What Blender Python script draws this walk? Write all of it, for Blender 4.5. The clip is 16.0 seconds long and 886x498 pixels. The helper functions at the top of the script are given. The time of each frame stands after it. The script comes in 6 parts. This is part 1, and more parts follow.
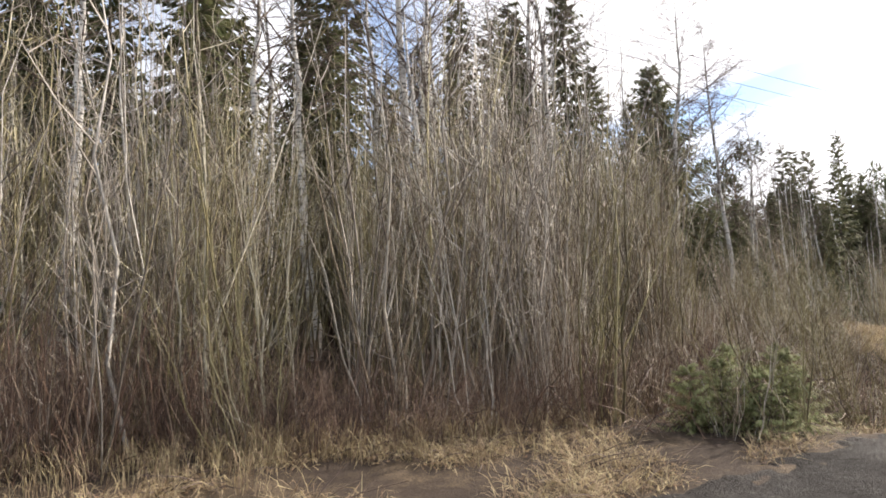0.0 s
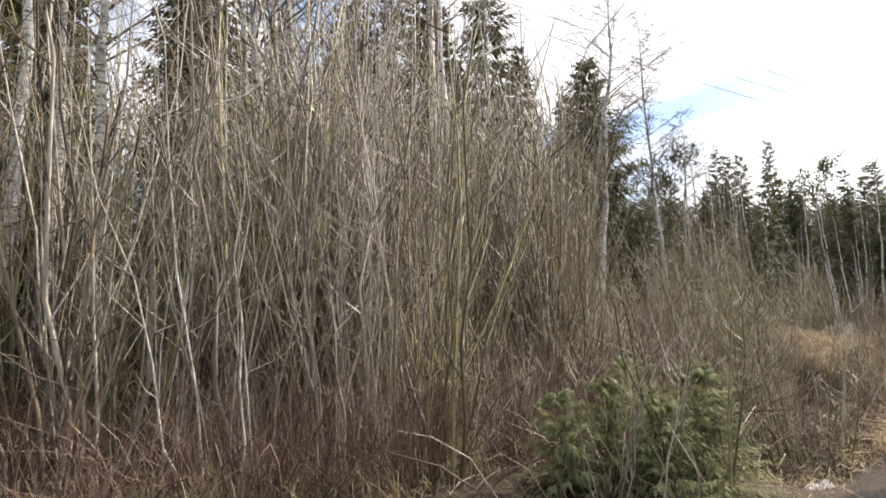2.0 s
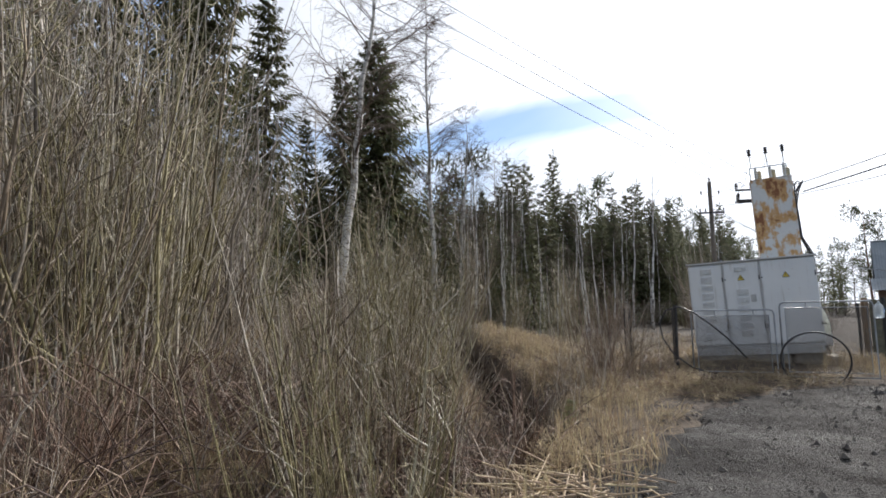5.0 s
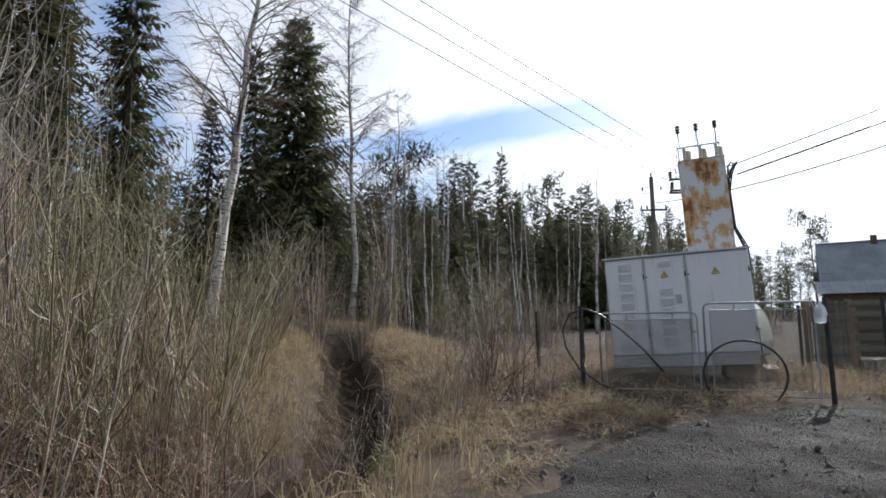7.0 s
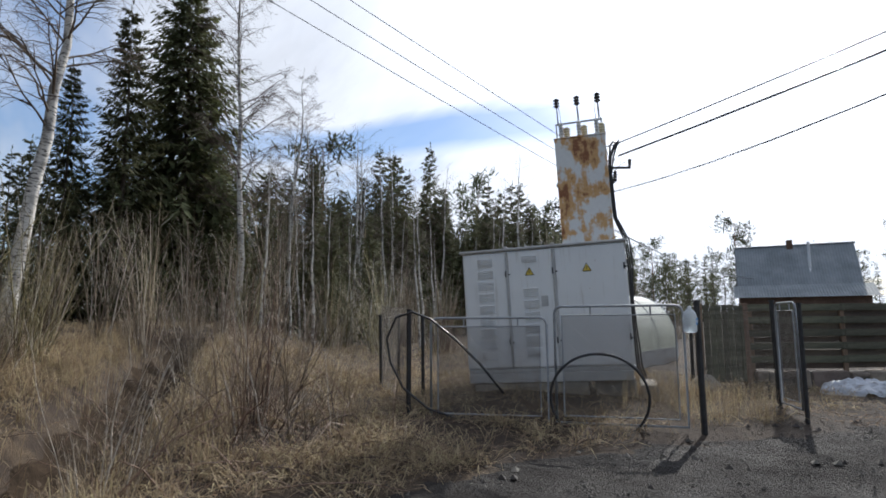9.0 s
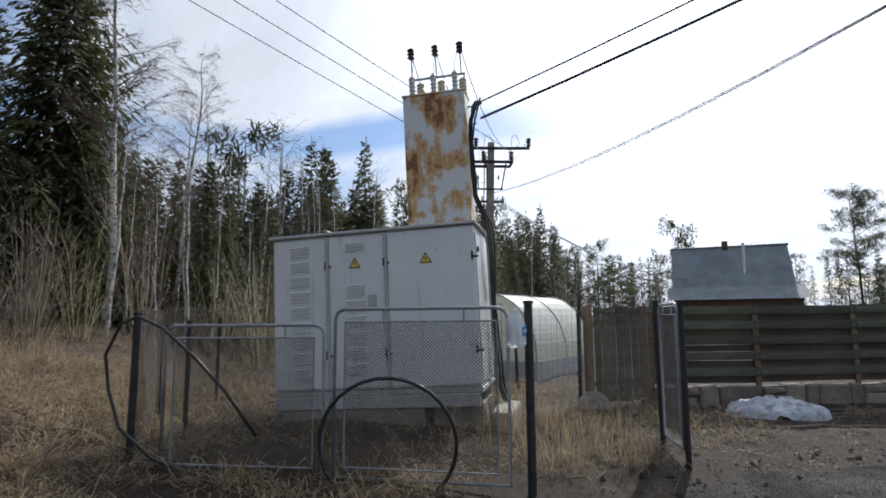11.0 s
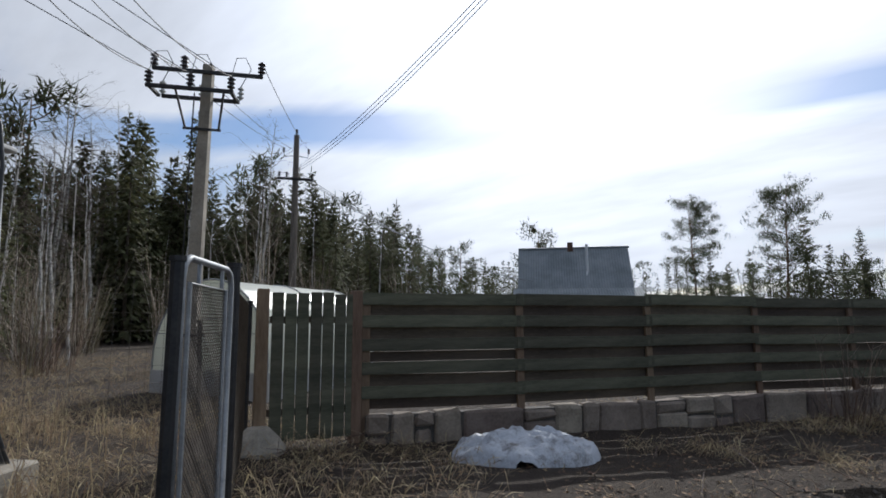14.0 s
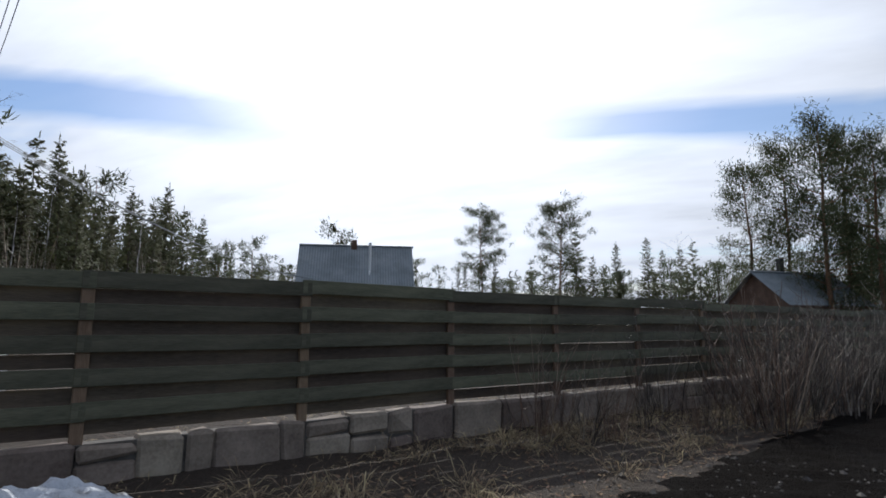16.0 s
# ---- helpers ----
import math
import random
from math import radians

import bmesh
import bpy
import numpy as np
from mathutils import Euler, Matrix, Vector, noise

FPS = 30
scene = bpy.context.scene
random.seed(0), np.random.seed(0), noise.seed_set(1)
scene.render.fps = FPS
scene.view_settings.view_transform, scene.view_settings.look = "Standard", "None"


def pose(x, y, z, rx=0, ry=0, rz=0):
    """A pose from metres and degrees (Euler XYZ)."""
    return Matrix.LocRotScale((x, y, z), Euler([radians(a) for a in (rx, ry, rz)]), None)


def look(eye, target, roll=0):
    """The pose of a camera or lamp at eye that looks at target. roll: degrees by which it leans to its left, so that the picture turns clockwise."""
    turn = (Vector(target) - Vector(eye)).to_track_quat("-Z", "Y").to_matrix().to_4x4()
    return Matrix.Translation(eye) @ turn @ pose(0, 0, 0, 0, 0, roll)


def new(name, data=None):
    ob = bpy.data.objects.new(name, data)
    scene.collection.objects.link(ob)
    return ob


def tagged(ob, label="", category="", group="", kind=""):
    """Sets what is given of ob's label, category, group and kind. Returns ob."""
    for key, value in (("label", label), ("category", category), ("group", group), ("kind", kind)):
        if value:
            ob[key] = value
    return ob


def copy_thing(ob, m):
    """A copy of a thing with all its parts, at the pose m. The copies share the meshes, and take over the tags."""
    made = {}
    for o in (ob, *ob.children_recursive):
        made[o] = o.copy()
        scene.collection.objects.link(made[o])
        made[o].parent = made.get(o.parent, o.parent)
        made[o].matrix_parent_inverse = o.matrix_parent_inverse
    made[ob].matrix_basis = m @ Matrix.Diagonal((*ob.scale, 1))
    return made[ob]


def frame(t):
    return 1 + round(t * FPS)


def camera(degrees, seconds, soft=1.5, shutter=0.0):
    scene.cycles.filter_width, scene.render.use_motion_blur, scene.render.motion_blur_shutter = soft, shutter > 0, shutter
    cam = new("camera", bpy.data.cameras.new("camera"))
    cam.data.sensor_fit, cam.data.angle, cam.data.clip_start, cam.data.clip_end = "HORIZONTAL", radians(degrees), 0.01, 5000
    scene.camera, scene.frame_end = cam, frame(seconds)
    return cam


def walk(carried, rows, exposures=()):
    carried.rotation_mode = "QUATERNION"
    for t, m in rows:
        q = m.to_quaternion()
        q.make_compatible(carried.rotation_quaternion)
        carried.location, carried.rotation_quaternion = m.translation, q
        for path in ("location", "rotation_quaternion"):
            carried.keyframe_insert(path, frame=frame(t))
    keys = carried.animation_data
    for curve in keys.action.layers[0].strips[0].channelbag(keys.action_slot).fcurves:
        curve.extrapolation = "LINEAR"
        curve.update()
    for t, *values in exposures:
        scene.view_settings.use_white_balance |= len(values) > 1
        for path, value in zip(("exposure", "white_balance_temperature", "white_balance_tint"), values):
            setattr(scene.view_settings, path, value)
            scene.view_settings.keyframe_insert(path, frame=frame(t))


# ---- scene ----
cam = camera(75.5, 16.0, soft=1.75)
PATH = [
    (0, (-2.113, -2.227, 1.874), (-2.08, -0.243, 2.127), -2.8),
    (0.5, (-1.662, -1.341, 1.869), (-1.622, 0.642, 2.122), -2.6),
    (1, (-1.171, -0.516, 1.804), (-1.126, 1.466, 2.069), -2.5),
    (1.5, (-0.733, 0.167, 1.749), (-0.672, 2.149, 2.013), -2.7),
    (2, (-0.26, 0.613, 1.78), (-0.049, 2.585, 2.034), -2.5),
    (2.5, (0.396, 1.162, 1.72), (0.704, 3.122, 1.972), -2.4),
    (3, (1.123, 1.757, 1.725), (1.595, 3.686, 1.961), -1.6),
    (3.5, (1.797, 2.263, 1.672), (2.362, 4.167, 1.906), -1.3),
    (4, (2.479, 2.625, 1.662), (3.177, 4.485, 1.888), -1.3),
    (6.5, (6.297, 4.831, 1.574), (7.163, 6.617, 1.816), -0.8),
    (7, (7.123, 5.18, 1.597), (8.043, 6.939, 1.84), -0.8),
    (7.5, (7.914, 5.46, 1.583), (8.878, 7.195, 1.83), -0.8),
    (8, (8.762, 5.745, 1.561), (9.774, 7.452, 1.808), -0.7),
    (8.5, (9.611, 5.953, 1.591), (10.662, 7.636, 1.84), -0.6),
    (9, (10.395, 6.185, 1.639), (11.473, 7.852, 1.884), -0.4),
    (11.5, (14.583, 7.318, 1.692), (15.795, 8.889, 1.941), -0.2),
    (12, (15.411, 7.62, 1.696), (16.629, 9.188, 1.939), 0.2),
    (12.5, (16.264, 7.89, 1.615), (17.504, 9.44, 1.868), -0.2),
    (13, (17.165, 8.044, 1.538), (18.435, 9.567, 1.795), -0.3),
    (13.5, (17.992, 7.982, 1.502), (19.4, 9.378, 1.762), -0.3),
    (14, (18.778, 7.971, 1.53), (20.273, 9.273, 1.792), -0.2),
    (14.5, (19.555, 7.882, 1.505), (21.176, 9.023, 1.77), -0.1),
    (15, (20.369, 7.794, 1.472), (22.057, 8.834, 1.74), 0.1),
    (15.5, (21.15, 7.591, 1.456), (22.931, 8.461, 1.724), 0.1),
    (16, (21.868, 7.396, 1.445), (23.701, 8.148, 1.715), 0.2),
]

EXPO = [(0, 0.90, 6780, 13), (2, 0.88, 6740, 12), (4, 0.42, 6380, 11), (7, 0.13, 6080, 10), (9, -0.02, 6030, 10), (12.5, -0.31, 5950, 10), (13.5, -0.42, 5950, 10), (14.5, -0.42, 5950, 10), (16, -0.30, 5950, 10)]
walk(cam, [(t, look(eye, target, roll)) for t, eye, target, roll in PATH], EXPO)

# ---- world, sun ----
SUN_AZ, SUN_EL = radians(26), radians(36)
SUN_DIR = Vector((math.cos(SUN_AZ) * math.cos(SUN_EL), math.sin(SUN_AZ) * math.cos(SUN_EL), math.sin(SUN_EL)))


def node(nt, kind, **values):
    n = nt.nodes.new(kind)
    for key, value in values.items():
        if key in n.inputs:
            n.inputs[key].default_value = value
    return n


def math_node(nt, op, a, b=None, clamp=False):
    n = nt.nodes.new("ShaderNodeMath")
    n.operation, n.use_clamp = op, clamp
    for k, v in enumerate((a, b)):
        if v is None:
            continue
        if isinstance(v, (int, float)):
            n.inputs[k].default_value = v
        else:
            nt.links.new(v, n.inputs[k])
    return n.outputs[0]


def ramp(nt, fac, stops, mode="LINEAR"):
    n = nt.nodes.new("ShaderNodeValToRGB")
    n.color_ramp.interpolation = mode
    while len(n.color_ramp.elements) < len(stops):
        n.color_ramp.elements.new(0.5)
    for e, (p, c) in zip(n.color_ramp.elements, stops):
        e.position = p
        e.color = (*c, 1) if len(c) == 3 else c
    nt.links.new(fac, n.inputs[0])
    return n.outputs[0]


def mix(nt, fac, a, b, blend="MIX"):
    n = nt.nodes.new("ShaderNodeMix")
    n.data_type, n.blend_type = "RGBA", blend
    for sock, v in ((n.inputs[0], fac), (n.inputs[6], a), (n.inputs[7], b)):
        if isinstance(v, (int, float)):
            sock.default_value = v
        elif isinstance(v, tuple):
            sock.default_value = (*v, 1)
        else:
            nt.links.new(v, sock)
    return n.outputs[2]


world = bpy.data.worlds.new("sky")
scene.world = world
world.use_nodes = True
wt = world.node_tree
wt.nodes.clear()
w_out = wt.nodes.new("ShaderNodeOutputWorld")
w_bg = node(wt, "ShaderNodeBackground", Strength=1.0)
w_sky = wt.nodes.new("ShaderNodeTexSky")
w_sky.sky_type, w_sky.sun_disc = "NISHITA", False
w_sky.sun_elevation, w_sky.sun_rotation = SUN_EL, math.pi / 2 - SUN_AZ
w_sky.air_density, w_sky.dust_density, w_sky.ozone_density = 1.0, 1.2, 1.6
w_co = wt.nodes.new("ShaderNodeTexCoord").outputs["Generated"]
w_sep = wt.nodes.new("ShaderNodeSeparateXYZ")
wt.links.new(w_co, w_sep.inputs[0])
# thin cloud sheet: noise on a plane overhead, thicker round the sun
w_h = math_node(wt, "MAXIMUM", w_sep.outputs[2], 0.0)
w_h = math_node(wt, "ADD", w_h, 0.16)
w_pl = wt.nodes.new("ShaderNodeCombineXYZ")
wt.links.new(math_node(wt, "DIVIDE", w_sep.outputs[0], w_h), w_pl.inputs[0])
wt.links.new(math_node(wt, "DIVIDE", w_sep.outputs[1], w_h), w_pl.inputs[1])
w_map = wt.nodes.new("ShaderNodeMapping")
w_map.inputs["Rotation"].default_value = (0, 0, radians(28))
w_map.inputs["Scale"].default_value = (1.5, 0.5, 1)
w_map.inputs["Location"].default_value = (0.3, 0.0, 0)
wt.links.new(w_pl.outputs[0], w_map.inputs[0])
w_n = node(wt, "ShaderNodeTexNoise", Scale=0.9, Detail=5.0, Roughness=0.55)
wt.links.new(w_map.outputs[0], w_n.inputs["Vector"])
w_dot = wt.nodes.new("ShaderNodeVectorMath")
w_dot.operation = "DOT_PRODUCT"
w_dot.inputs[1].default_value = SUN_DIR
wt.links.new(w_co, w_dot.inputs[0])
near_sun = math_node(wt, "MAXIMUM", w_dot.outputs["Value"], 0.0)
cover = math_node(wt, "ADD", w_n.outputs[0], math_node(wt, "MULTIPLY", math_node(wt, "POWER", near_sun, 3.0), 0.34))
# long clear slit low over the forest
slit_z = math_node(wt, "ADD", w_sep.outputs[2], math_node(wt, "MULTIPLY", math_node(wt, "SUBTRACT", w_n.outputs[0], 0.5), 0.07))
slit_z = math_node(wt, "SUBTRACT", slit_z, math_node(wt, "MULTIPLY", math_node(wt, "DIVIDE", math_node(wt, "SUBTRACT", near_sun, 0.76), 0.2, True), 0.055))
slit = math_node(wt, "SUBTRACT", 1.0, math_node(wt, "DIVIDE", math_node(wt, "ABSOLUTE", math_node(wt, "SUBTRACT", slit_z, 0.290)), 0.036), True)
slit = math_node(wt, "MULTIPLY", slit, 1.7, True)
slit_depth = math_node(wt, "ADD", 0.34, math_node(wt, "MULTIPLY", math_node(wt, "DIVIDE", math_node(wt, "SUBTRACT", near_sun, 0.6), 0.25, True), 0.52))
mask = ramp(wt, cover, [(0.40, (0.30, 0.30, 0.30)), (0.66, (1, 1, 1))], "EASE")
slit = math_node(wt, "MULTIPLY", slit, math_node(wt, "SUBTRACT", 1.0, math_node(wt, "DIVIDE", math_node(wt, "SUBTRACT", near_sun, 0.91), 0.06, True), True))
slit = math_node(wt, "MULTIPLY", slit, math_node(wt, "DIVIDE", math_node(wt, "SUBTRACT", near_sun, 0.36), 0.24, True))
mask = math_node(wt, "MULTIPLY", mask, math_node(wt, "SUBTRACT", 1.0, math_node(wt, "MULTIPLY", slit, slit_depth)))
glow = math_node(wt, "ADD", 0.80, math_node(wt, "MULTIPLY", math_node(wt, "POWER", near_sun, 7.0), 1.3))
w_cl = wt.nodes.new("ShaderNodeVectorMath")
w_cl.operation = "SCALE"
w_cl.inputs[0].default_value = (0.93, 0.95, 1.0)
w_n2 = node(wt, "ShaderNodeTexNoise", Scale=1.7, Detail=6.0, Roughness=0.6)
wt.links.new(w_map.outputs[0], w_n2.inputs["Vector"])
glow = math_node(wt, "MULTIPLY", glow, math_node(wt, "ADD", 0.62, math_node(wt, "MULTIPLY", w_n2.outputs[0], 0.76)))
wt.links.new(glow, w_cl.inputs["Scale"])
w_blue = wt.nodes.new("ShaderNodeVectorMath")
w_blue.operation = "SCALE"
w_blue.inputs["Scale"].default_value = 0.12
w_hs = node(wt, "ShaderNodeHueSaturation", Saturation=1.6, Value=1.0)
wt.links.new(w_sky.outputs[0], w_hs.inputs["Color"])
wt.links.new(w_hs.outputs[0], w_blue.inputs[0])
wt.links.new(mix(wt, mask, w_blue.outputs[0], w_cl.outputs[0]), w_bg.inputs[0])
wt.links.new(w_bg.outputs[0], w_out.inputs[0])

sun = new("sun", bpy.data.lights.new("sun", "SUN"))
sun.data.energy, sun.data.angle, sun.data.color = 5.0, radians(0.7), (1.0, 0.94, 0.84)
sun.matrix_world = look(SUN_DIR * 60, (0, 0, 0))


# ---- materials ----
def material(name):
    m = bpy.data.materials.new(name)
    m.use_nodes = True
    nt = m.node_tree
    return m, nt, nt.nodes["Principled BSDF"]


def coords(nt, scale=(1, 1, 1), kind="Object"):
    t = nt.nodes.new("ShaderNodeTexCoord").outputs[kind]
    mp = nt.nodes.new("ShaderNodeMapping")
    mp.inputs["Scale"].default_value = scale
    nt.links.new(t, mp.inputs[0])
    return mp.outputs[0]


def noise_tex(nt, vec, scale, detail=4.0, rough=0.6):
    n = node(nt, "ShaderNodeTexNoise", Scale=scale, Detail=detail, Roughness=rough)
    nt.links.new(vec, n.inputs["Vector"])
    return n.outputs[0]


def bump(nt, bsdf, height, strength, dist=0.02):
    n = node(nt, "ShaderNodeBump", Strength=strength, Distance=dist)
    nt.links.new(height, n.inputs["Height"])
    nt.links.new(n.outputs[0], bsdf.inputs["Normal"])


def surface(name, a, b, scale=6.0, fine=60.0, rough=0.8, metal=0.0, relief=0.3, stretch=(1, 1, 1), island=0.0, thing=0.0, dist=0.01, spec=0.3, world_space=False):
    """Two tones mixed by a broad noise, broken by a fine one; island / thing vary the value of each piece / each object."""
    m, nt, bsdf = material(name)
    vec = coords(nt, stretch)
    if world_space:
        vec = nt.nodes.new("ShaderNodeNewGeometry").outputs["Position"]
    big, small = noise_tex(nt, vec, scale, 3.0), noise_tex(nt, vec, fine, 3.0)
    fac = ramp(nt, math_node(nt, "ADD", math_node(nt, "MULTIPLY", big, 0.65), math_node(nt, "MULTIPLY", small, 0.35)), [(0.36, (0, 0, 0)), (0.64, (1, 1, 1))])
    col = mix(nt, fac, a, b)
    for amount, kind in ((island, "i"), (thing, "o")):
        if amount:
            rnd = nt.nodes.new("ShaderNodeNewGeometry").outputs["Random Per Island"] if kind == "i" else nt.nodes.new("ShaderNodeObjectInfo").outputs["Random"]
            val = math_node(nt, "ADD", 1.0 - amount, math_node(nt, "MULTIPLY", rnd, 2 * amount))
            hs = node(nt, "ShaderNodeHueSaturation")
            nt.links.new(val, hs.inputs["Value"])
            nt.links.new(math_node(nt, "ADD", 0.5 - amount * 0.06, math_node(nt, "MULTIPLY", rnd, amount * 0.12)), hs.inputs["Hue"])
            nt.links.new(col, hs.inputs["Color"])
            col = hs.outputs[0]
    nt.links.new(col, bsdf.inputs["Base Color"])
    bsdf.inputs["Roughness"].default_value, bsdf.inputs["Metallic"].default_value = rough, metal
    bsdf.inputs["Specular IOR Level"].default_value = spec
    if relief:
        bump(nt, bsdf, small, relief, dist)
    return m


def thin_leaf(name, a, b, through_light=0.35, island=0.35, thing=0.15):
    m = surface(name, a, b, 2.0, 20.0, 0.75, relief=0, island=island, thing=thing, spec=0.15)
    nt = m.node_tree
    bsdf, out = nt.nodes["Principled BSDF"], nt.nodes["Material Output"]
    tr, mx = nt.nodes.new("ShaderNodeBsdfTranslucent"), nt.nodes.new("ShaderNodeMixShader")
    nt.links.new(bsdf.inputs["Base Color"].links[0].from_socket, tr.inputs[0])
    mx.inputs[0].default_value = through_light
    nt.links.new(bsdf.outputs[0], mx.inputs[1])
    nt.links.new(tr.outputs[0], mx.inputs[2])
    nt.links.new(mx.outputs[0], out.inputs[0])
    return m


def ground_material():
    m, nt, bsdf = material("litter soil")
    vec = nt.nodes.new("ShaderNodeNewGeometry").outputs["Position"]
    big, mid, fine = noise_tex(nt, vec, 0.55, 4), noise_tex(nt, vec, 4.0, 5), noise_tex(nt, vec, 45.0, 4, 0.7)
    soil = mix(nt, ramp(nt, fine, [(0.35, (0, 0, 0)), (0.65, (1, 1, 1))]), (0.022, 0.016, 0.012), (0.066, 0.047, 0.034))
    straw = mix(nt, ramp(nt, fine, [(0.38, (0, 0, 0)), (0.6, (1, 1, 1))]), (0.048, 0.035, 0.024), (0.165, 0.12, 0.074))
    fac = ramp(nt, math_node(nt, "ADD", math_node(nt, "MULTIPLY", big, 0.6), math_node(nt, "MULTIPLY", mid, 0.4)), [(0.48, (0, 0, 0)), (0.67, (1, 1, 1))])
    # bare turned earth along the plank fence
    sep = nt.nodes.new("ShaderNodeSeparateXYZ")
    nt.links.new(vec, sep.inputs[0])
    bare = math_node(nt, "ADD", math_node(nt, "MULTIPLY", math_node(nt, "SUBTRACT", sep.outputs[0], 17.8), 0.5), math_node(nt, "MULTIPLY", math_node(nt, "SUBTRACT", mid, 0.5), 3.0), True)
    earth = mix(nt, ramp(nt, fine, [(0.35, (0, 0, 0)), (0.68, (1, 1, 1))]), (0.019, 0.015, 0.012), (0.068, 0.051, 0.039))
    soil = mix(nt, bare, soil, earth)
    fac = math_node(nt, "MULTIPLY", fac, math_node(nt, "SUBTRACT", 1.0, math_node(nt, "MULTIPLY", bare, 0.82)))
    nt.links.new(mix(nt, fac, soil, straw), bsdf.inputs["Base Color"])
    bsdf.inputs["Roughness"].default_value, bsdf.inputs["Specular IOR Level"].default_value = 0.9, 0.2
    bump(nt, bsdf, math_node(nt, "ADD", fine, math_node(nt, "MULTIPLY", mid, 1.5)), 0.8, 0.03)
    return m


def road_material():
    m, nt, bsdf = material("dark gravel")
    vec = nt.nodes.new("ShaderNodeNewGeometry").outputs["Position"]
    big, fine = noise_tex(nt, vec, 0.8, 4), noise_tex(nt, vec, 38.0, 4, 0.75)
    vo = node(nt, "ShaderNodeTexVoronoi", Scale=42.0)
    nt.links.new(vec, vo.inputs["Vector"])
    col = mix(nt, ramp(nt, fine, [(0.35, (0, 0, 0)), (0.7, (1, 1, 1))]), (0.012, 0.0105, 0.0098), (0.050, 0.043, 0.038))
    pale = ramp(nt, vo.outputs["Color"], [(0.80, (0, 0, 0)), (0.95, (1, 1, 1))])
    col = mix(nt, math_node(nt, "MULTIPLY", pale, 0.35), col, (0.15, 0.13, 0.11))
    col = mix(nt, ramp(nt, big, [(0.4, (0, 0, 0)), (0.65, (0.6, 0.6, 0.6))]), col, (0.022, 0.019, 0.017))
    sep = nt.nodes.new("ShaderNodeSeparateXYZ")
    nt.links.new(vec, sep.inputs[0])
    # road is darker and less specular past about x 22.5, edge broken by noise
    darker = math_node(nt, "ADD", math_node(nt, "MULTIPLY", math_node(nt, "SUBTRACT", sep.outputs[0], 22.5), 0.3), math_node(nt, "MULTIPLY", math_node(nt, "SUBTRACT", big, 0.5), 2.0), True)
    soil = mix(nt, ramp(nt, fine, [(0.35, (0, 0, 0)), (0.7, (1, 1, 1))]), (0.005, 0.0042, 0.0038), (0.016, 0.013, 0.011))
    col = mix(nt, darker, col, soil)
    nt.links.new(col, bsdf.inputs["Base Color"])
    nt.links.new(ramp(nt, big, [(0.35, (0.72, 0.72, 0.72)), (0.6, (0.92, 0.92, 0.92))]), bsdf.inputs["Roughness"])
    nt.links.new(math_node(nt, "SUBTRACT", 0.18, math_node(nt, "MULTIPLY", darker, 0.16)), bsdf.inputs["Specular IOR Level"])
    bump(nt, bsdf, math_node(nt, "ADD", fine, math_node(nt, "MULTIPLY", vo.outputs["Distance"], -0.6)), 1.0, 0.05)
    return m


def birch_material():
    m, nt, bsdf = material("birch bark")
    vec = coords(nt, (3.0, 3.0, 14.0))
    marks = ramp(nt, noise_tex(nt, vec, 1.3, 4, 0.7), [(0.40, (0.03, 0.027, 0.025)), (0.47, (0.58, 0.55, 0.50))])
    v2 = coords(nt)
    patch = ramp(nt, noise_tex(nt, v2, 1.1, 3), [(0.34, (0, 0, 0)), (0.5, (1, 1, 1))])
    col = mix(nt, patch, (0.10, 0.085, 0.075), marks)
    nt.links.new(col, bsdf.inputs["Base Color"])
    bsdf.inputs["Roughness"].default_value = 0.7
    bump(nt, bsdf, noise_tex(nt, vec, 3.0), 0.4, 0.02)
    return m


def rust_material():
    m, nt, bsdf = material("rusted white paint")
    vec, streak = coords(nt), coords(nt, (2.2, 2.2, 0.45))
    n1 = math_node(nt, "ADD", math_node(nt, "MULTIPLY", noise_tex(nt, vec, 1.9, 5, 0.62), 0.68), math_node(nt, "MULTIPLY", noise_tex(nt, streak, 3.2, 5, 0.65), 0.32))
    paint = mix(nt, noise_tex(nt, vec, 14.0), (0.56, 0.57, 0.56), (0.70, 0.70, 0.67))
    stain = ramp(nt, n1, [(0.46, (0, 0, 0)), (0.51, (1, 1, 1))])
    deep = ramp(nt, n1, [(0.54, (0, 0, 0)), (0.585, (1, 1, 1))])
    ochre = mix(nt, noise_tex(nt, vec, 22.0), (0.44, 0.22, 0.075), (0.62, 0.42, 0.20))
    brown = mix(nt, noise_tex(nt, vec, 30.0), (0.12, 0.045, 0.022), (0.33, 0.14, 0.055))
    col = mix(nt, deep, mix(nt, stain, paint, ochre), brown)
    nt.links.new(col, bsdf.inputs["Base Color"])
    bsdf.inputs["Roughness"].default_value = 0.75
    bump(nt, bsdf, n1, 0.35, 0.02)
    return m


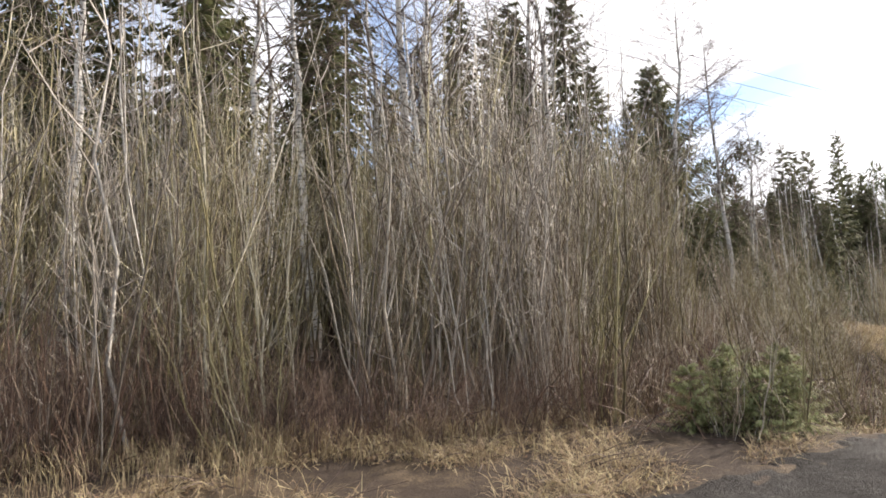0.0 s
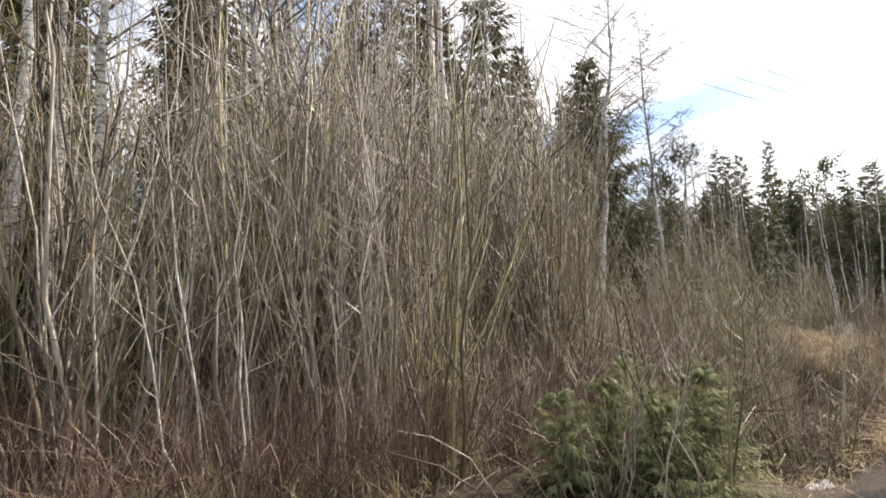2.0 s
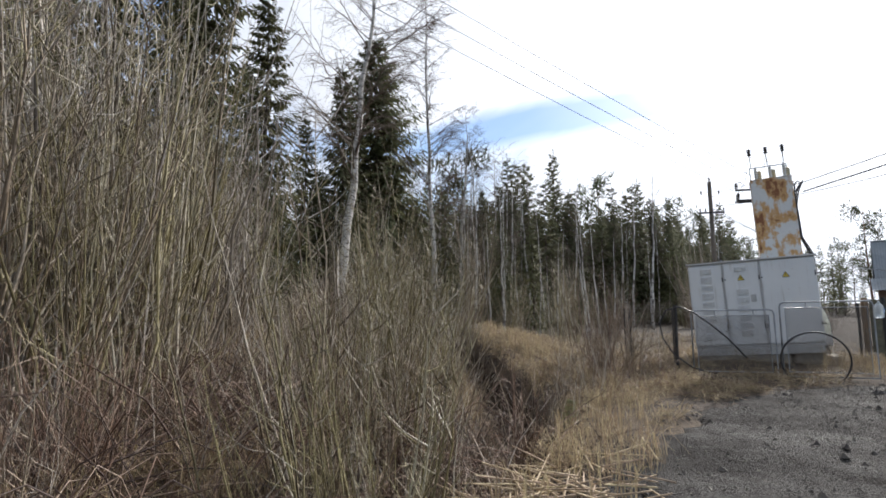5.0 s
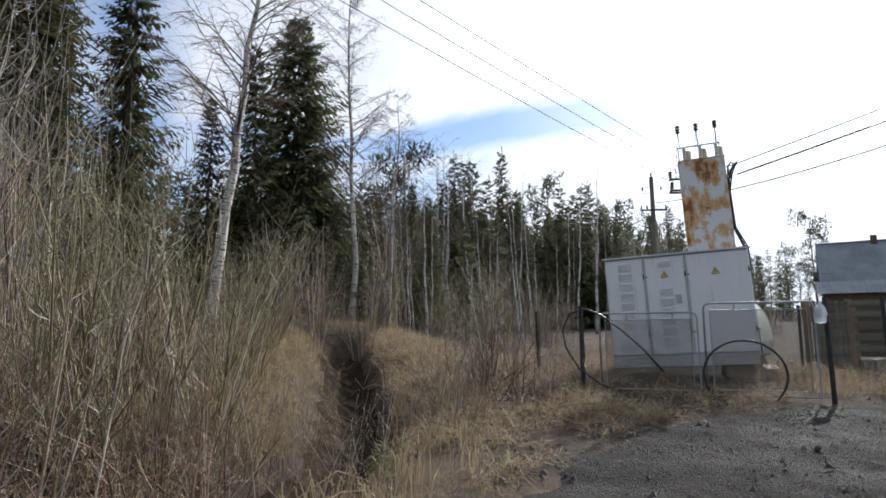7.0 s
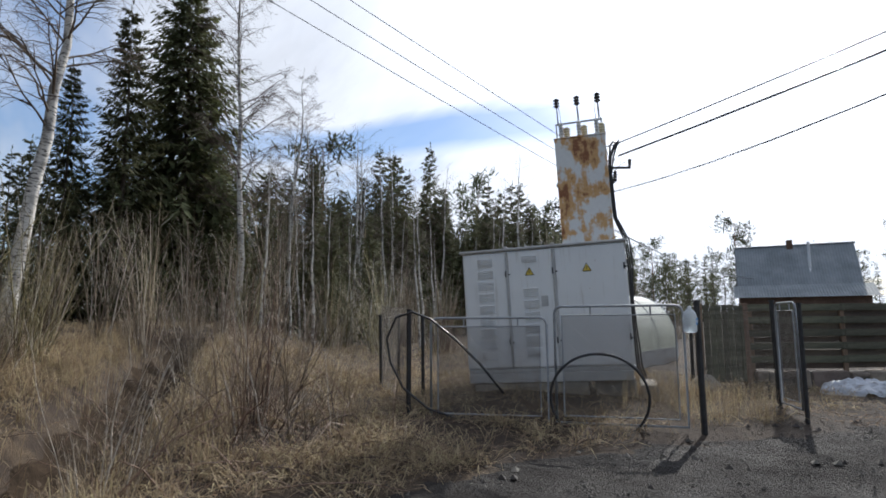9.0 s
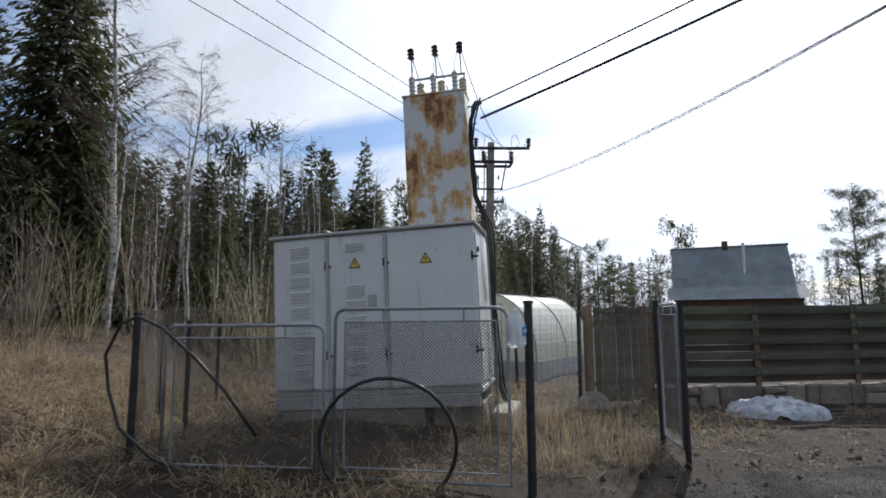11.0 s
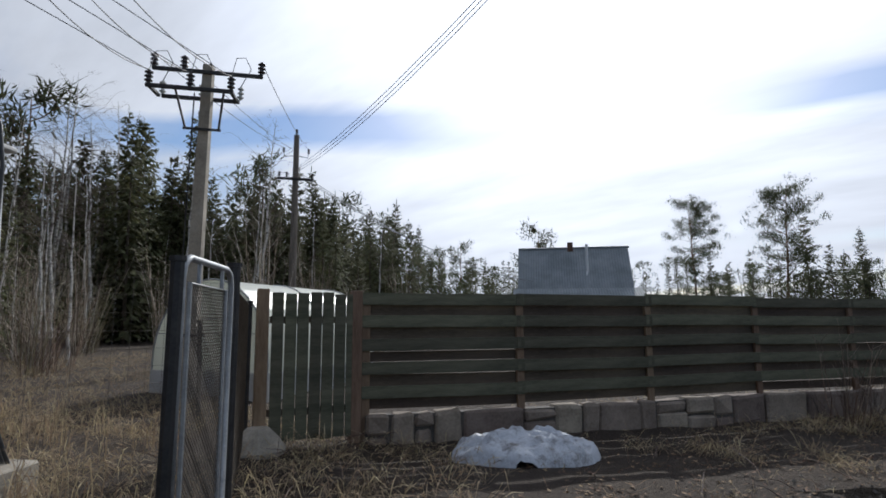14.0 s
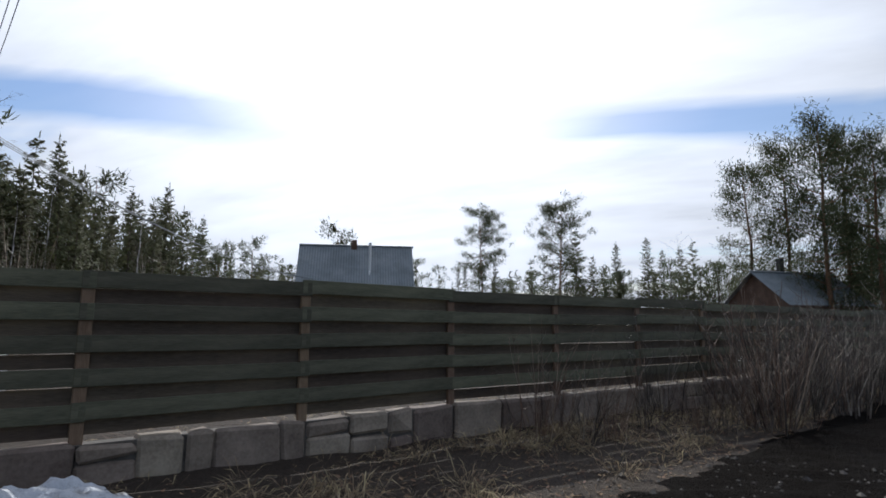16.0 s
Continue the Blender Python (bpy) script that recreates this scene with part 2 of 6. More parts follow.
def enamel_material():
    m, nt, bsdf = material("weathered white enamel")
    vec, streak = coords(nt), coords(nt, (5, 5, 0.35))
    col = mix(nt, noise_tex(nt, vec, 1.3, 4), (0.60, 0.605, 0.60), (0.71, 0.71, 0.70))
    grime = ramp(nt, noise_tex(nt, streak, 2.6, 5, 0.65), [(0.56, (0, 0, 0)), (0.74, (0.55, 0.55, 0.55))])
    col = mix(nt, grime, col, (0.36, 0.31, 0.25))
    spots = ramp(nt, noise_tex(nt, vec, 16.0, 4, 0.7), [(0.69, (0, 0, 0)), (0.75, (0.9, 0.9, 0.9))])
    col = mix(nt, spots, col, (0.23, 0.12, 0.06))
    nt.links.new(col, bsdf.inputs["Base Color"])
    bsdf.inputs["Roughness"].default_value = 0.24
    bump(nt, bsdf, noise_tex(nt, vec, 3.0), 0.12, 0.03)
    return m


def snow_material():
    m, nt, bsdf = material("old snow")
    vec = coords(nt)
    n, dirt = noise_tex(nt, vec, 9.0, 5), noise_tex(nt, vec, 5.0, 6, 0.75)
    col = mix(nt, ramp(nt, dirt, [(0.50, (0, 0, 0)), (0.70, (1, 1, 1))]), (0.44, 0.46, 0.50), (0.11, 0.09, 0.07))
    nt.links.new(col, bsdf.inputs["Base Color"])
    bsdf.inputs["Roughness"].default_value = 0.7
    bump(nt, bsdf, n, 0.7, 0.05)
    return m


def sheet_plastic():
    m, nt, bsdf = material("twin-wall sheet")
    bsdf.inputs["Base Color"].default_value = (0.74, 0.74, 0.66, 1)
    bsdf.inputs["Roughness"].default_value = 0.28
    out, mx, tr = nt.nodes["Material Output"], nt.nodes.new("ShaderNodeMixShader"), nt.nodes.new("ShaderNodeBsdfTranslucent")
    tr.inputs[0].default_value = (0.72, 0.74, 0.66, 1)
    mx.inputs[0].default_value = 0.45
    bump(nt, bsdf, noise_tex(nt, coords(nt), 3.0), 0.25, 0.03)
    nt.links.new(bsdf.outputs[0], mx.inputs[1])
    nt.links.new(tr.outputs[0], mx.inputs[2])
    nt.links.new(mx.outputs[0], out.inputs[0])
    return m


def clear_plastic():
    m, nt, bsdf = material("bottle plastic")
    bsdf.inputs["Base Color"].default_value = (0.90, 0.95, 0.97, 1)
    bsdf.inputs["Roughness"].default_value = 0.18
    bsdf.inputs["Transmission Weight"].default_value = 0.55
    bsdf.inputs["IOR"].default_value = 1.2
    bump(nt, bsdf, noise_tex(nt, coords(nt, (1, 1, 4)), 14.0), 0.4, 0.02)
    return m


def stem_material(name, dark, a, b, pale):
    """Bark whose tone differs from shoot to shoot."""
    m, nt, bsdf = material(name)
    rnd = nt.nodes.new("ShaderNodeNewGeometry").outputs["Random Per Island"]
    obj = nt.nodes.new("ShaderNodeObjectInfo").outputs["Random"]
    mixed = math_node(nt, "FRACT", math_node(nt, "ADD", rnd, obj))
    col = ramp(nt, mixed, [(0.0, dark), (0.32, a), (0.72, b), (0.93, pale)])
    fine = noise_tex(nt, coords(nt, (1, 1, 0.3)), 18.0, 3)
    col = mix(nt, ramp(nt, fine, [(0.35, (0.45, 0.45, 0.45)), (0.65, (1, 1, 1))]), dark, col)
    nt.links.new(col, bsdf.inputs["Base Color"])
    bsdf.inputs["Roughness"].default_value, bsdf.inputs["Specular IOR Level"].default_value = 0.6, 0.4
    return m


MAT = {
    "ground": ground_material(),
    "road": road_material(),
    "birch": birch_material(),
    "mud": surface("wet mud", (0.016, 0.012, 0.009), (0.055, 0.040, 0.028), 3.0, 30, 1.0, relief=0.8, dist=0.03, world_space=True, spec=0.03),
    "bark": surface("dark bark", (0.045, 0.036, 0.028), (0.13, 0.105, 0.08), 5, 40, 0.9, relief=0.7, stretch=(3, 3, 0.7)),
    "pine_bark": surface("orange pine bark", (0.10, 0.065, 0.045), (0.26, 0.14, 0.075), 3, 30, 0.9, relief=0.6, stretch=(3, 3, 0.8)),
    "twig": surface("brown twig", (0.075, 0.055, 0.045), (0.17, 0.125, 0.095), 2, 30, 0.75, relief=0, island=0.3, thing=0.2),
    "olive": stem_material("olive willow bark", (0.06, 0.045, 0.028), (0.22, 0.187, 0.083), (0.39, 0.34, 0.18), (0.60, 0.55, 0.44)),
    "tan": stem_material("tan willow bark", (0.065, 0.046, 0.032), (0.20, 0.15, 0.10), (0.37, 0.30, 0.21), (0.60, 0.54, 0.46)),
    "red": stem_material("reddish shoot bark", (0.045, 0.03, 0.024), (0.135, 0.078, 0.055), (0.23, 0.14, 0.095), (0.42, 0.32, 0.24)),
    "grey": stem_material("grey shoot bark", (0.09, 0.074, 0.060), (0.25, 0.21, 0.17), (0.42, 0.37, 0.32), (0.62, 0.58, 0.52)),
    "dark_stem": stem_material("dark brown bush bark", (0.025, 0.019, 0.016), (0.06, 0.046, 0.038), (0.12, 0.092, 0.072), (0.34, 0.29, 0.24)),
    "spruce": thin_leaf("spruce needles", (0.049, 0.055, 0.027), (0.135, 0.134, 0.065), 0.32),
    "pine": thin_leaf("pine needles", (0.044, 0.055, 0.028), (0.12, 0.132, 0.066), 0.3),
    "sapling": thin_leaf("light spruce needles", (0.15, 0.165, 0.075), (0.30, 0.305, 0.155), 0.4),
    "grass": thin_leaf("dead grass", (0.215, 0.160, 0.097), (0.44, 0.35, 0.225), 0.36),
    "leaf": thin_leaf("dead leaves", (0.11, 0.065, 0.04), (0.30, 0.20, 0.12), 0.2),
    "cabinet": enamel_material(),
    "cabinet_dark": surface("dusty grey enamel", (0.36, 0.355, 0.34), (0.48, 0.475, 0.46), 2.0, 18, 0.5, relief=0.06),
    "rust": rust_material(),
    "steel": surface("dark steel", (0.022, 0.022, 0.024), (0.05, 0.047, 0.045), 8, 60, 0.5, metal=0.2, relief=0.15),
    "galv": surface("grey painted tube", (0.22, 0.23, 0.24), (0.36, 0.37, 0.38), 8, 60, 0.5, metal=0.4, relief=0.15),
    "wire": surface("dull rusty wire", (0.085, 0.072, 0.06), (0.16, 0.135, 0.11), 8, 60, 0.7, metal=0.1, relief=0),
    "line": surface("conductor", (0.05, 0.05, 0.055), (0.09, 0.09, 0.095), 8, 60, 0.6, relief=0),
    "black": surface("black cable sheath", (0.012, 0.012, 0.013), (0.028, 0.028, 0.03), 8, 60, 0.35, relief=0.1, spec=0.5),
    "concrete": surface("grey concrete", (0.19, 0.170, 0.14), (0.36, 0.325, 0.27), 2.5, 40, 0.88, relief=0.4),
    "board": surface("green stained board", (0.052, 0.054, 0.035), (0.128, 0.122, 0.083), 2.0, 26, 0.75, relief=0.35, stretch=(0.5, 4, 4), thing=0.22),
    "board_back": surface("brown stained board", (0.046, 0.035, 0.026), (0.115, 0.088, 0.063), 2.0, 26, 0.75, relief=0.35, stretch=(0.5, 4, 4), thing=0.22),
    "post_wood": surface("reddish timber", (0.13, 0.085, 0.055), (0.24, 0.165, 0.11), 2.0, 26, 0.8, relief=0.35, stretch=(4, 4, 0.5), thing=0.15),
    "stone": surface("grey fieldstone", (0.125, 0.098, 0.078), (0.27, 0.22, 0.178), 2.2, 28, 0.85, relief=0.45, thing=0.28),
    "mortar": surface("dark mortar", (0.07, 0.062, 0.055), (0.14, 0.125, 0.11), 4, 40, 0.9, relief=0.4),
    "snow": snow_material(),
    "sheet": sheet_plastic(),
    "bottle": clear_plastic(),
    "label": surface("blue paper label", (0.03, 0.22, 0.55), (0.05, 0.30, 0.65), 8, 60, 0.5, relief=0),
    "white": surface("white plastic", (0.72, 0.72, 0.70), (0.82, 0.82, 0.80), 8, 60, 0.5, relief=0),
    "yellow": surface("yellow sign enamel", (0.62, 0.46, 0.06), (0.72, 0.55, 0.10), 8, 60, 0.5, relief=0),
    "porcelain": surface("grey porcelain", (0.46, 0.47, 0.45), (0.60, 0.60, 0.57), 8, 60, 0.25, relief=0, spec=0.6),
    "porcelain_y": surface("cream porcelain", (0.44, 0.40, 0.27), (0.56, 0.51, 0.36), 8, 60, 0.25, relief=0, spec=0.6),
    "porcelain_b": surface("dark brown glazed porcelain", (0.022, 0.016, 0.014), (0.05, 0.036, 0.03), 8, 60, 0.25, relief=0, spec=0.6),
    "old_pole": surface("grey weathered pole timber", (0.10, 0.085, 0.07), (0.22, 0.19, 0.16), 3, 40, 0.9, relief=0.5, stretch=(5, 5, 0.4)),
    "roof": surface("weathered corrugated sheet", (0.16, 0.178, 0.187), (0.26, 0.28, 0.29), 0.8, 12, 0.6, relief=0.1),
    "house_wall": surface("brown log wall", (0.085, 0.052, 0.036), (0.17, 0.105, 0.07), 1.5, 20, 0.85, relief=0.3),
    "pebble": surface("brown pebble", (0.035, 0.03, 0.026), (0.13, 0.115, 0.10), 1.0, 30, 0.75, relief=0, island=0.5),
    "brush": surface("cut brush wood", (0.30, 0.22, 0.14), (0.52, 0.41, 0.28), 4, 30, 0.8, relief=0.1, island=0.3),
}


# ---- mesh building ----
class Shape:
    """Collects verts and faces of one mesh."""

    def __init__(self):
        self.v, self.f = [], []

    def box(self, x0, x1, y0, y1, z0, z1, m=None, wob=0.0):
        n = len(self.v)
        for x, y, z in ((x0, y0, z0), (x1, y0, z0), (x1, y1, z0), (x0, y1, z0), (x0, y0, z1), (x1, y0, z1), (x1, y1, z1), (x0, y1, z1)):
            p = Vector((x, y, z))
            if wob:
                p += Vector((random.uniform(-wob, wob), random.uniform(-wob, wob), random.uniform(-wob, wob)))
            self.v.append(tuple(m @ p) if m else tuple(p))
        self.f += [tuple(n + k for k in q) for q in ((0, 3, 2, 1), (4, 5, 6, 7), (0, 1, 5, 4), (1, 2, 6, 5), (2, 3, 7, 6), (3, 0, 4, 7))]
        return self

    def bevel_box(self, x0, x1, y0, y1, z0, z1, b=0.01, m=None, wob=0.0):
        """A box with all edges cut back by b."""
        n = len(self.v)
        xs, ys, zs = (x0, x1), (y0, y1), (z0, z1)
        idx = {}
        for i in (0, 1):
            for j in (0, 1):
                for k in (0, 1):
                    d = (1 - 2 * i, 1 - 2 * j, 1 - 2 * k)
                    w = Vector((random.uniform(-wob, wob), random.uniform(-wob, wob), random.uniform(-wob, wob))) if wob else Vector()
                    for axis in range(3):
                        p = Vector((xs[i], ys[j], zs[k])) + w
                        for o in range(3):
                            if o != axis:
                                p[o] += d[o] * b
                        idx[i, j, k, axis] = len(self.v)
                        self.v.append(tuple(m @ p) if m else tuple(p))
        for axis in range(3):
            o1, o2 = (axis + 1) % 3, (axis + 2) % 3
            for s in (0, 1):
                ring = []
                for q1, q2 in ((0, 0), (1, 0), (1, 1), (0, 1)):
                    c = [0, 0, 0]
                    c[axis], c[o1], c[o2] = s, q1, q2
                    ring.append(idx[(*c, axis)])
                self.f.append(tuple(ring if s else ring[::-1]))
            for q1 in (0, 1):
                for q2 in (0, 1):
                    c0, c1 = [0, 0, 0], [0, 0, 0]
                    c0[axis], c1[axis] = 0, 1
                    c0[o1] = c1[o1] = q1
                    c0[o2] = c1[o2] = q2
                    ring = [idx[(*c0, o1)], idx[(*c1, o1)], idx[(*c1, o2)], idx[(*c0, o2)]]
                    self.f.append(tuple(ring if q1 == q2 else ring[::-1]))
        for i in (0, 1):
            for j in (0, 1):
                for k in (0, 1):
                    ring = [idx[i, j, k, a] for a in range(3)]
                    self.f.append(tuple(ring if (i + j + k) % 2 else ring[::-1]))
        return self

    def tube(self, pts, radii, sides=6, cap=True):
        n = len(self.v)
        pts = [Vector(p) for p in pts]
        if isinstance(radii, (int, float)):
            radii = [radii] * len(pts)
        last = len(pts) - 1
        ref = None
        for i, p in enumerate(pts):
            d = (pts[min(i + 1, last)] - pts[max(i - 1, 0)])
            d = d.normalized() if d.length > 1e-9 else Vector((0, 0, 1))
            if ref is None:
                ref = d.orthogonal().normalized()
            ref = ref - d * ref.dot(d)
            ref = ref.normalized() if ref.length > 1e-6 else d.orthogonal().normalized()
            up = d.cross(ref)
            for k in range(sides):
                a = 2 * math.pi * k / sides
                q = p + (ref * math.cos(a) + up * math.sin(a)) * radii[i]
                self.v.append((q.x, q.y, q.z))
        for i in range(last):
            for k in range(sides):
                a, b = n + i * sides + k, n + i * sides + (k + 1) % sides
                self.f.append((a, b, b + sides, a + sides))
        if cap and sides > 3:
            self.f.append(tuple(n + k for k in range(sides))[::-1])
            self.f.append(tuple(n + last * sides + k for k in range(sides)))
        return self

    def lathe(self, profile, sides=14, m=None):
        """Turned shape from (radius, z) pairs."""
        n = len(self.v)
        for r, z in profile:
            for k in range(sides):
                a = 2 * math.pi * k / sides
                p = Vector((r * math.cos(a), r * math.sin(a), z))
                self.v.append(tuple(m @ p) if m else tuple(p))
        for i in range(len(profile) - 1):
            for k in range(sides):
                a, b = n + i * sides + k, n + i * sides + (k + 1) % sides
                self.f.append((a, b, b + sides, a + sides))
        self.f.append(tuple(n + k for k in range(sides))[::-1])
        self.f.append(tuple(n + (len(profile) - 1) * sides + k for k in range(sides)))
        return self

    def face(self, *pts):
        n = len(self.v)
        self.v += [tuple(p) for p in pts]
        self.f.append(tuple(range(n, n + len(pts))))
        return self

    def mesh(self, name, mat, smooth=False):
        me = bpy.data.meshes.new(name)
        me.from_pydata(self.v, [], self.f)
        if smooth:
            me.polygons.foreach_set("use_smooth", [True] * len(me.polygons))
        me.materials.append(mat)
        me.update()
        return me


def part(name, shape, mat, parent, label="", smooth=False):
    ob = new(name, shape.mesh(name, MAT[mat], smooth))
    ob.parent = parent
    return tagged(ob, label)


def thing(name, label, category, m=None, group="", kind=""):
    ob = new(name)
    ob.empty_display_size = 0.2
    if m is not None:
        ob.matrix_world = m
    return tagged(ob, label, category, group, kind)


def solo(name, shape, mat, label, category, m=None, group="", kind="", smooth=False):
    ob = new(name, shape.mesh(name, MAT[mat], smooth))
    if m is not None:
        ob.matrix_world = m
    return tagged(ob, label, category, group, kind)


def smoothstep(a, b, x):
    t = min(1.0, max(0.0, (x - a) / (b - a)))
    return t * t * (3 - 2 * t)


# ---- terrain ----
ROAD_LEFT = [(-40, -22), (-12, -4.5), (-4, 1.0), (0, 3.2), (3, 5.0), (6, 7.0), (9, 8.9), (11.5, 10.5), (13.5, 11.2), (16, 11.2), (20, 10.3), (24, 9.3), (27.3, 8.2), (33, 5.6), (38.9, 2.9), (60, -8), (110, -40)]
ROAD_RIGHT = [(-36, -28), (-9, -9), (-1, -3), (3, 0.2), (6, 2.2), (9, 3.4), (12, 4.2), (15, 4.8), (18, 4.8), (21, 4.3), (24, 3.2), (27, 1.8), (31, -0.3), (36, -3), (44, -7.2), (57, -14), (107, -46)]
DITCH = [(3.0, 6.6), (4.6, 7.7), (6.8, 9.7), (8.4, 11.3), (9.5, 12.8), (10.3, 14.8), (11.3, 17.9), (12.9, 24)]


def to_line(line, x, y):
    """Distance to a polyline, positive on its left."""
    best, side = 1e9, 1
    for (x0, y0), (x1, y1) in zip(line, line[1:]):
        dx, dy = x1 - x0, y1 - y0
        k = min(1.0, max(0.0, ((x - x0) * dx + (y - y0) * dy) / (dx * dx + dy * dy)))
        ex, ey = x - x0 - k * dx, y - y0 - k * dy
        d = ex * ex + ey * ey
        if d < best:
            best, side = d, (1 if dx * ey - dy * ex >= 0 else -1)
    return side * math.sqrt(best)


def height(x, y, fine=True):
    d = to_line(ROAD_LEFT, x, y)
    z = float(np.interp(x, (-40, -2, 4, 10, 16, 22, 40, 120), (0.9, 0.3, 0.15, 0.06, 0.06, -0.06, -0.2, -0.3)))
    if d > 0:
        wild = float(np.interp(d, (0, 1, 2.5, 4, 7, 10, 16, 40, 120, 400), (0, 0.06, 0.12, 0.2, 0.55, 0.95, 1.35, 2.0, 4.0, 6.0)))
        tame = float(np.interp(d, (0, 1, 3, 20, 60, 120, 400), (0, 0.06, 0.12, 0.35, 1.0, 2.5, 6.0)))
        k = smoothstep(17.0, 12.0, x - 0.25 * max(0.0, y - 16))
        z += wild * k + tame * (1 - k)
        if -2 < x < 16 and y < 26:
            e = to_line(DITCH, x, y)
            z -= 1.15 * math.exp(-((e / 0.78) ** 2)) * smoothstep(3.0, 4.4, x)
    z += 0.18 * math.exp(-(((x - 18.6) ** 2 + (y - 14.9) ** 2) / 5.0))
    if fine:
        z += 0.07 * noise.noise((x * 0.9, y * 0.9, 0)) * smoothstep(0.0, 1.5, abs(d) if d > 0 else 0) + 0.02 * noise.noise((x * 4, y * 4, 3))
    return z


def in_road(x, y, margin=0.0):
    return to_line(ROAD_LEFT, x, y) < -margin and to_line(ROAD_RIGHT, x, y) > margin


def axis_steps(lo, hi, step, far):
    mid = list(np.arange(lo, hi + 1e-6, step))
    out, k = [], step
    while not out or out[-1] < far:
        k *= 1.35
        out.append((out[-1] if out else 0) + k)
    return [lo - o for o in reversed(out)] + mid + [hi + o for o in out]


def build_ground():
    xs, ys = axis_steps(-14, 40, 0.3, 1500), axis_steps(-8, 28, 0.3, 1500)
    s = Shape()
    for y in ys:
        for x in xs:
            near = -16 < x < 45 and -10 < y < 32
            z = height(x, y, near)
            if near and in_road(x, y, 0.35):
                z -= 0.08
            s.v.append((x, y, z))
    w = len(xs)
    for j in range(len(ys) - 1):
        for i in range(w - 1):
            a = j * w + i
            s.f.append((a, a + 1, a + 1 + w, a + w))
    return solo("ground", s, "ground", "brown leaf-littered soil with flattened dead grass", "ground", kind="structure", smooth=True)


def resample(line, step):
    out = []
    for (x0, y0), (x1, y1) in zip(line, line[1:]):
        n = max(1, int(math.hypot(x1 - x0, y1 - y0) / step))
        out += [(x0 + (x1 - x0) * k / n, y0 + (y1 - y0) * k / n) for k in range(n)]
    return out + [line[-1]]


def build_road():
    s, across = Shape(), 44
    left = ROAD_LEFT
    cols = []
    for k in range(0, len(left) - 1):
        (x0, y0), (x1, y1) = left[k], left[k + 1]
        (u0, v0), (u1, v1) = ROAD_RIGHT[k], ROAD_RIGHT[k + 1]
        n = max(2, int(math.hypot(x1 - x0, y1 - y0) / (0.14 if k in range(2, 14) else 3)))
        for q in range(n):
            f = q / n
            cols.append(((x0 + (x1 - x0) * f, y0 + (y1 - y0) * f), (u0 + (u1 - u0) * f, v0 + (v1 - v0) * f)))
    for (x0, y0), (x1, y1) in cols:
        for a in range(across + 1):
            f = a / across
            f += (0.06 * noise.noise((x0 * 0.8, y0 * 0.8, 7)) + 0.035 * noise.noise((x0 * 3, y0 * 3, 2))) * (1 - f)
            x, y = x0 + (x1 - x0) * f, y0 + (y1 - y0) * f
            rut = -0.03 * math.exp(-(((a / across - 0.35) / 0.07) ** 2)) - 0.03 * math.exp(-(((a / across - 0.68) / 0.07) ** 2))
            edge = -0.05 if a in (0, across) else 0.0
            s.v.append((x, y, height(x, y) + 0.015 + rut + edge + 0.03 * noise.noise((x * 2.2, y * 2.2, 1)) + 0.045 * noise.noise((x * 5, y * 5, 4))))
    w = across + 1
    for j in range(len(cols) - 1):
        for a in range(across):
            q = j * w + a
            s.f.append((q, q + 1, q + 1 + w, q + w)[::-1])
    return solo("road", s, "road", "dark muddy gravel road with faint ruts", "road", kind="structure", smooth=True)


def build_ditch():
    s, pts = Shape(), resample(DITCH[1:], 0.25)
    for k, (x, y) in enumerate(pts):
        (xa, ya), (xb, yb) = pts[max(k - 1, 0)], pts[min(k + 1, len(pts) - 1)]
        ln = math.hypot(xb - xa, yb - ya)
        nx, ny = -(yb - ya) / ln, (xb - xa) / ln
        for a in range(9):
            o = -0.72 + 0.18 * a + 0.14 * noise.noise((x * 1.3, y * 1.3, a // 5))
            px, py = x + nx * o, y + ny * o
            s.v.append((px, py, height(px, py) + (0.014 if 0 < a < 8 else -0.04)))
    for k in range(len(pts) - 1):
        for a in range(8):
            q = k * 9 + a
            s.f.append((q, q + 9, q + 10, q + 1))
    return solo("ditch_bed", s, "mud", "dark wet mud lining the drainage ditch", "ditch", kind="structure", smooth=True)


build_ground()
build_road()
build_ditch()


# ---- trees and shrubs ----
def sway(rng, base, top, n, amp):
    """A bent line from base to top."""
    base, top = Vector(base), Vector(top)
    off, pts = Vector(), []
    for k in range(n + 1):
        f = k / n
        pts.append(base.lerp(top, f) + off)
        off += Vector((rng.uniform(-1, 1), rng.uniform(-1, 1), 0)) * amp * (1 - f * 0.5)
    return pts


def along(pts, f):
    g = min(max(f, 0), 0.9999) * (len(pts) - 1)
    i = int(g)
    return pts[i].lerp(pts[i + 1], g - i)


